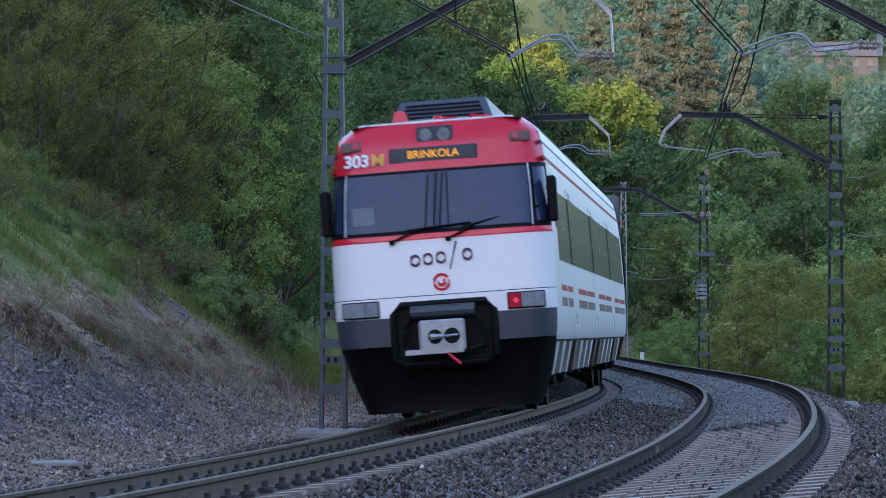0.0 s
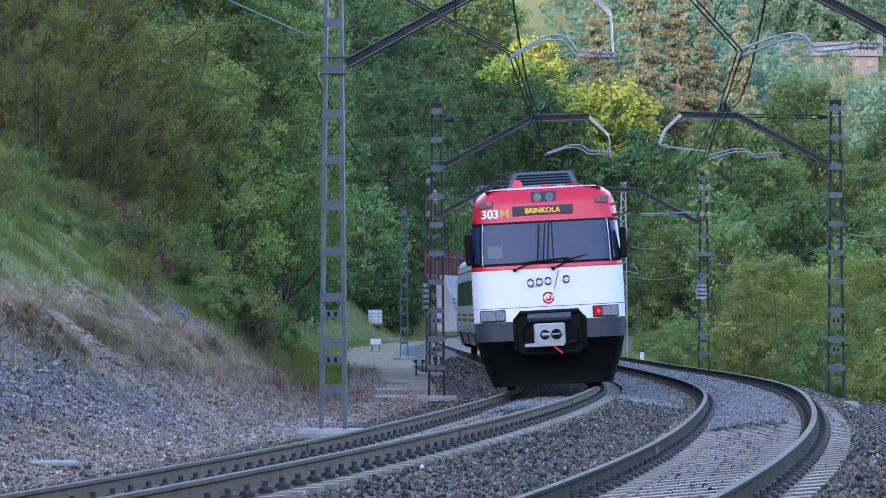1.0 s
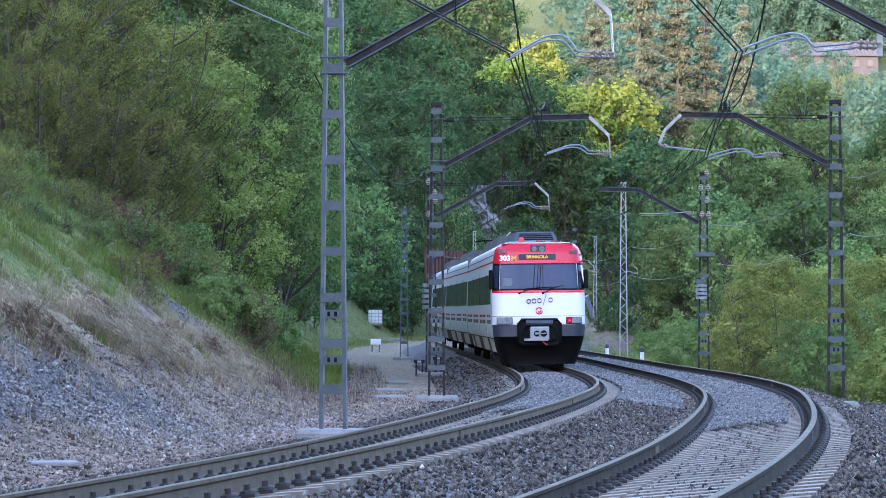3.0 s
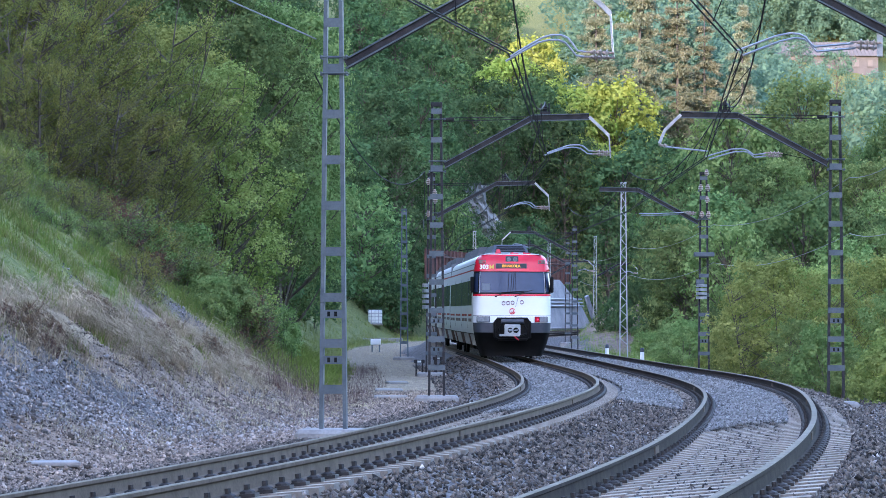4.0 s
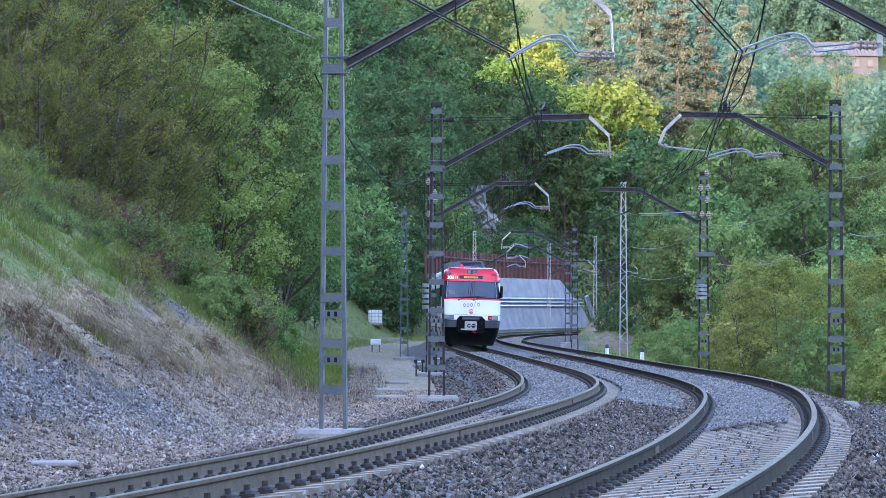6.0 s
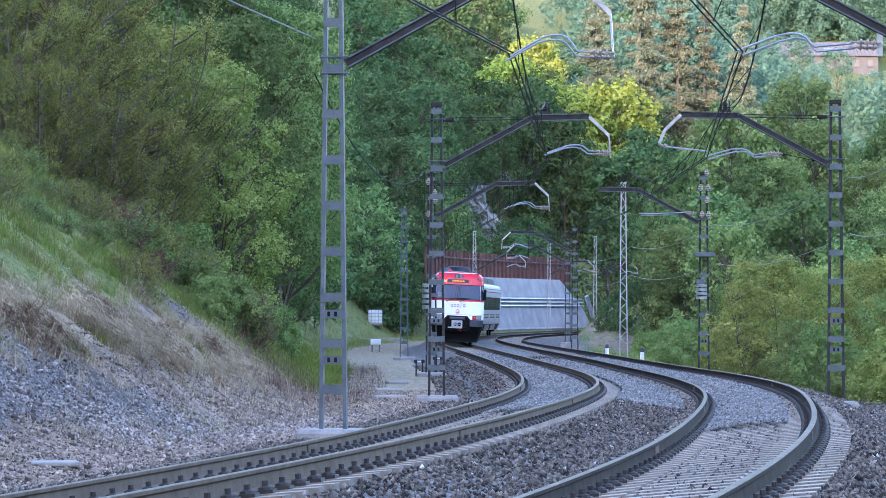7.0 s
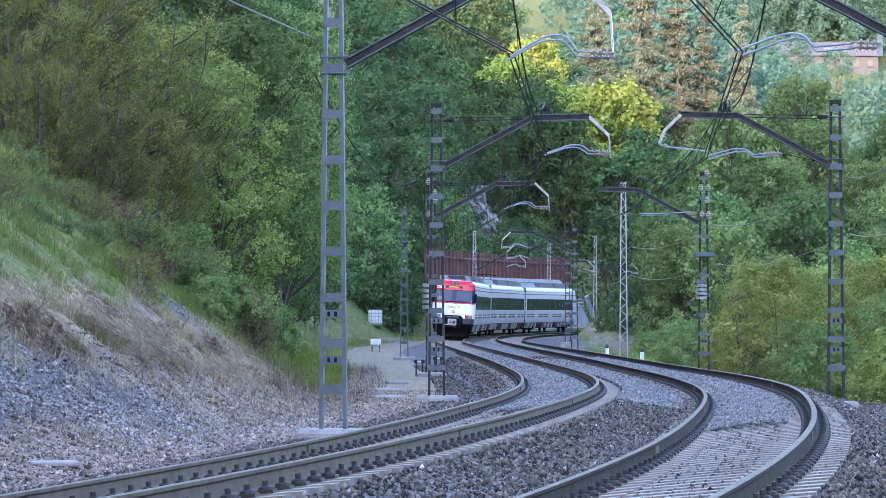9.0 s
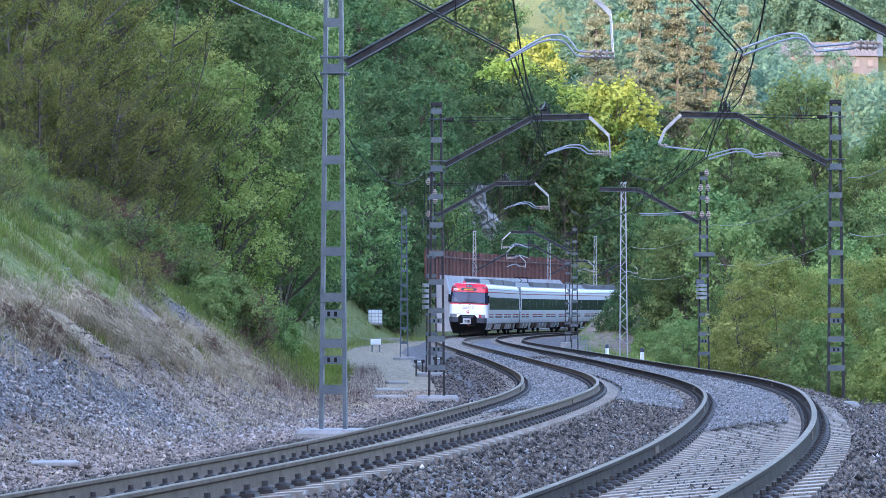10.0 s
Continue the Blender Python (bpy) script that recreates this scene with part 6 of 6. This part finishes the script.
    spread_trees(far_k, strew(46, 195, 300, -58, -14.5, rg, 4.6), rg, wood)
    spread_trees(far_k, strew(44, 300, 420, -62, -11, rg, 4.8), rg, wood, 0.9, 1.3)
    spread_trees(far_k[:1], strew(24, 330, 440, -105, -60, rg, 6.5), rg, wood, 1.1, 1.5)
    gap_fill = np.random.default_rng(5)
    spread_trees([far_k[0], far_k[2]], [(-14.5, 524.1, 1.0), (-11.2, 504.8, 1.0), (-9.0, 533.3, 1.0), (-12.3, 476.4, 1.0), (-14.4, 490.4, 1.0), (-8.9, 479.9, 1.0), (-6.0, 521.9, 1.0), (-10.6, 409.8, 1.0), (-9.6, 432.0, 1.0), (-10.9, 453.8, 1.0), (-12.0, 433.9, 1.0)], gap_fill, wood, 0.9, 1.15)
    # valley side: bushes and trees below the bank
    spread_trees(light[:1], [(*sight(104, 102), 0.74), (*sight(98, 112), 0.5), (*sight(117, 108), 0.7), (*sight(136, 98), 0.68)], rg, "trees below the bank", 0.97, 1.03)
    spread_trees(light[1:], [(*sight(112, 96), 0.42), (*sight(144, 94), 0.62), (*sight(126, 112), 0.66), (*sight(134, 120), 0.85), (*sight(93, 118), 0.45)], rg, "trees below the bank", 0.97, 1.03)
    spread_trees([bush_light, bush[0]], [(*sight(140, 84), 0.9), (*sight(147, 87), 1.0), (*sight(129, 90), 0.7), (*sight(121, 93), 0.9), (10.9, 124, 0.9), (11.2, 134, 1.2), (11.6, 142, 1.3), (12.4, 148, 1.4), (10.9, 152, 0.9), (13.8, 140, 1.5), (11.8, 164, 1.1), (12.2, 176, 1.2), (11.0, 186, 0.8), (14.6, 212, 0.75), (15.2, 217, 0.9), (14.9, 205, 0.7)], rg, "bushes below the bank", 0.9, 1.1)
    spread_trees([bush[0]], [(*sight(73, 150), 0.95), (*sight(65, 180), 0.95), (*sight(74, 168), 1.3), (*sight(68, 200), 1.3), (*sight(63, 214), 0.8), (*sight(79, 140), 1.0)], rg, "bushes below the bank", 0.95, 1.05, True)
    spread_trees(bank_k, strew(20, 110, 225, 13, 42, rg, 4.2), rg, "trees below the bank", 0.75, 1.1)
    spots = []
    while len(spots) < 80:
        y = rg.uniform(190, 400)
        x = rg.uniform(0.062, 0.15) * y
        if x > 13 and all((x - a) ** 2 + (y - b) ** 2 > 16 for a, b, _k in spots) and not (x / y > 0.1 and y > 240):
            spots.append((x, y, 1.0 if x / y < 0.121 else 0.72))
    spread_trees(low_k, spots, rg, "trees below the bank", 0.75, 1.1)
    spread_trees(low_k[1:2], [(*sight(112, 246), 1.12), (*sight(104, 250), 0.85)], rg, "trees below the bank", 0.98, 1.02)
    # far hillside
    spots = []
    while len(spots) < 75:
        y = rg.uniform(400, 760)
        x = rg.uniform(0.035, 0.17) * y
        if not (x / y > 0.095 and y < 592 and (y > 490 or rg.random() < 0.45)):
            spots.append((x, y, 1.0))
    for _ in range(25):
        y = rg.uniform(440, 560)
        spots.append((rg.uniform(0.045, 0.09) * y, y, 1.0))
    for _ in range(60):
        y = rg.uniform(600, 800)
        spots.append((rg.uniform(0.07, 0.17) * y, y, 1.0))
    for _ in range(34):
        y = rg.uniform(598, 720)
        spots.append((rg.uniform(0.1, 0.165) * y, y, 1.0))
    for v in range(96, 172, 4):
        spots.append((*sight(v, 598 + 9 * math.sin(v)), 1.0))
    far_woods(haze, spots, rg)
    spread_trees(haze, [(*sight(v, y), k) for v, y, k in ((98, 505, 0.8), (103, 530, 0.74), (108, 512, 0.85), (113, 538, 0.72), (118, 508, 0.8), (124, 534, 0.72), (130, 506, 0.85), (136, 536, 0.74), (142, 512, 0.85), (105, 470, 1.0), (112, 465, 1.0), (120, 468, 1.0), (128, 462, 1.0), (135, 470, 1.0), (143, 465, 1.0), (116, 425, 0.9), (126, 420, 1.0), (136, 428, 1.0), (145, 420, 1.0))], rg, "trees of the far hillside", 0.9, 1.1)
    spread_trees(gold, [(15.2, 400, 1.4), (18.4, 403, 1.5), (21.6, 400, 1.5), (24.0, 403, 1.15), (9.0, 416, 1.25), (12.0, 422, 1.3)], rg, "sunlit trees", 0.95, 1.1)
    spread_trees(far_k, [(11.0, 380, 1.25), (14.5, 377, 1.3), (18.0, 381, 1.3), (21.5, 378, 1.35), (25.0, 384, 1.45), (29.0, 388, 1.3), (33.0, 385, 1.2), (37.0, 390, 1.25)], rg, wood, 0.95, 1.1)
    pines = [make_conifer(61, 37.0, "tall thin conifer with brownish sunlit needles"), make_conifer(62, 36.0, "tall thin conifer with brownish sunlit needles")]
    spread_trees(pines, [(19.9, 412, 1.0), (25.4, 410, 1.05), (30.6, 414, 1.0), (34.6, 418, 1.0), (38.8, 411, 1.05)], rg, "tall conifers", 0.95, 1.08)
    for ob in (*near, *light, bush_light, *olive, *bush, under, *scrub, *mid_k, *far_k, *low_k, *bank_k, *haze, *gold, *pines):
        for o in (*ob.children_recursive, ob):
            bpy.data.objects.remove(o)


def blades(name, x, y, length, width, mat_name, label, category, lean=0.5, fall=0.0, tip=0.95):
    """Grass blades as narrow bent strips of two pieces. fall: share that hangs down the slope; tip: how high the tip stands."""
    n = len(x)
    p = np.stack([x, y, ground_z(x, y) - 0.02], -1)
    s, _o = s_o(x, y)
    a = np.where(rng.random(n) < fall, np.interp(s, SS, th) + rng.normal(0, 0.6, n), rng.uniform(0, 6.283, n))
    d = np.stack([np.cos(a), np.sin(a), 0 * a], -1) * (rng.uniform(0.1, 1.0, n) * lean * length)[:, None]
    w = np.stack([-np.sin(a), np.cos(a), 0 * a], -1) * (width * rng.uniform(0.6, 1.4, n))[:, None]
    up = np.array([0, 0, 1.0]) * (length * rng.uniform(0.6, 1.1, n))[:, None]
    m = p + d * 0.4 + up * 0.62
    t = p + d + up * tip
    tri = np.stack([p - w, p + w, m, m - w * 0.6, m + w * 0.6, t], 1)
    return tagged(big_mesh(name, tri.reshape(-1, 3), 3, mat_name), label, category, kind="stuff")


def build_grass():
    def tufts(n, each, s0, s1, o0, o1, zone, size=0.07):
        """Blade spots gathered in tufts beside the line, where zone says."""
        s, o = rng.uniform(s0, s1, n * 6), -rng.uniform(o0, o1, n * 6)
        x, y, t = (np.interp(s, SS, a) for a in (LX, LY, th))
        x, y = x + np.cos(t) * o, y + np.sin(t) * o
        keep = zone(s, o) * (0.5 + 0.9 * lumps(x, y, 0.6, 1.0)) > rng.random(len(x)) * 0.75
        x, y = x[keep][:n], y[keep][:n]
        big = np.repeat(rng.uniform(0.55, 1.35, len(x)), each)
        x, y = np.repeat(x, each), np.repeat(y, each)
        return x + rng.normal(0, size, len(x)), y + rng.normal(0, size, len(x)), big

    def anywhere(s, o):
        return 1.0 + 0 * s

    def near_green(s, o):
        return grass_zone(s, o) * (1 - shale_zone(s, o))

    def thin_toe(s, o):
        return 0.5 * (1 - shale_zone(s, o))

    x, y, k = tufts(5400, 18, 10, 74, 8.4, 16.5, near_green, 0.08)
    blades("slope_grass", x, y, k * rng.uniform(0.16, 0.44, len(x)), 0.009, M_GRASS, "long olive-green grass on the slope", "grass", 1.0, 0.5, 0.75)
    x, y, k = tufts(2600, 20, 10, 74, 8.4, 15.5, near_green, 0.09)
    blades("slope_grass", x, y, k * rng.uniform(0.16, 0.42, len(x)), 0.009, M_FRESH, "fresh green grass tufts on the slope", "grass", 0.8, 0.4, 0.8)
    x, y, k = tufts(900, 30, 16, 56, 7.6, 11.0, straw_zone, 0.07)
    blades("dry_grass", x, y, k * rng.uniform(0.2, 0.45, len(x)), 0.009, M_STRAW, "pale dry grass hanging in tussocks on the slope", "dry grass", 1.5, 0.75, 0.35)
    x, y, k = tufts(1300, 14, 10, 74, 9.3, 15.5, near_green, 0.09)
    blades("dry_grass", x, y, k * rng.uniform(0.15, 0.4, len(x)), 0.006, M_STRAW, "straw-coloured grass among the green", "dry grass", 1.5, 0.6, 0.5)
    x, y, k = tufts(4200, 18, 50, 125, 7.9, 14.5, near_green, 0.11)
    blades("slope_grass", x, y, k * rng.uniform(0.2, 0.5, len(x)), 0.012, M_FRESH, "fresh green grass and nettles under the trees", "grass", 0.9, 0.3, 0.85)
    x, y, k = tufts(420, 10, 46, 115, 6.9, 8.6, anywhere, 0.14)
    blades("dry_grass", x, y, k * rng.uniform(0.1, 0.35, len(x)), 0.007, M_TWIG, "dead brown grass along the path under the trees", "dry grass", 1.2)
    x, y, k = tufts(500, 8, 60, 240, 5.4, 9.5, anywhere, 0.2)
    blades("dry_grass", x, y, k * rng.uniform(0.04, 0.14, len(x)), 0.012, M_STRAW, "short trodden straw on the path", "dry grass", 1.6)
    x, y, k = tufts(330, 18, 18, 54, 8.2, 10.4, straw_zone, 0.08)
    blades("slope_grass", x, y, k * rng.uniform(0.14, 0.36, len(x)), 0.009, M_FRESH, "green tufts among the dry grass", "grass", 1.0, 0.5, 0.7)
    x, y, k = tufts(1200, 12, 90, 260, 8.4, 15.0, anywhere, 0.2)
    blades("slope_grass", x, y, k * rng.uniform(0.2, 0.6, len(x)), 0.016, M_GRASS, "tall green grass at the foot of the wood", "grass", 0.7)
    x, y, k = tufts(1500, 9, 10, 58, 6.4, 9.6, thin_toe, 0.12)
    blades("dry_weeds", x, y, k * rng.uniform(0.06, 0.22, len(x)), 0.006, M_TWIG, "brown dead weeds and twigs lying on the scree", "weeds", 2.4, 0.4, 0.4)
    x, y, k = tufts(650, 9, 12, 56, 6.2, 9.2, thin_toe, 0.08)
    blades("dry_grass", x, y, k * rng.uniform(0.06, 0.2, len(x)), 0.007, M_STRAW, "short dry grass on the scree", "dry grass", 1.8, 0.5, 0.4)
    x, y, k = tufts(90, 5, 20, 60, 6.9, 9.3, anywhere, 0.05)
    blades("dry_stalks", x, y, k * rng.uniform(0.3, 0.75, len(x)), 0.005, M_STRAW, "tall dry stalks on the scree", "dry stalks", 0.6)
    x, y, k = tufts(160, 5, 47, 62, 7.9, 9.4, anywhere, 0.06)
    blades("dry_stalks", x, y, k * rng.uniform(0.4, 0.9, len(x)), 0.006, M_TWIG, "tall brown dead stalks before the green grass", "dry stalks", 0.5)
    x, y, k = tufts(1500, 10, 55, 250, -12, -6.7, anywhere, 0.15)
    blades("bank_grass", x, y, k * rng.uniform(0.15, 0.6, len(x)), 0.012, M_FRESH, "tall green grass on the bank", "grass", 0.6)


# ---- put together ----
build_ground()
build_overhead()
build_wall()
build_house()
build_rock()
build_small_things()
TRAIN = build_train()
build_plants()
build_grass()
build_stones()
for track in (-1, 1):
    for side in (-GAUGE / 2, GAUGE / 2):
        build_rail(track, side)
build_sleepers()
motions()
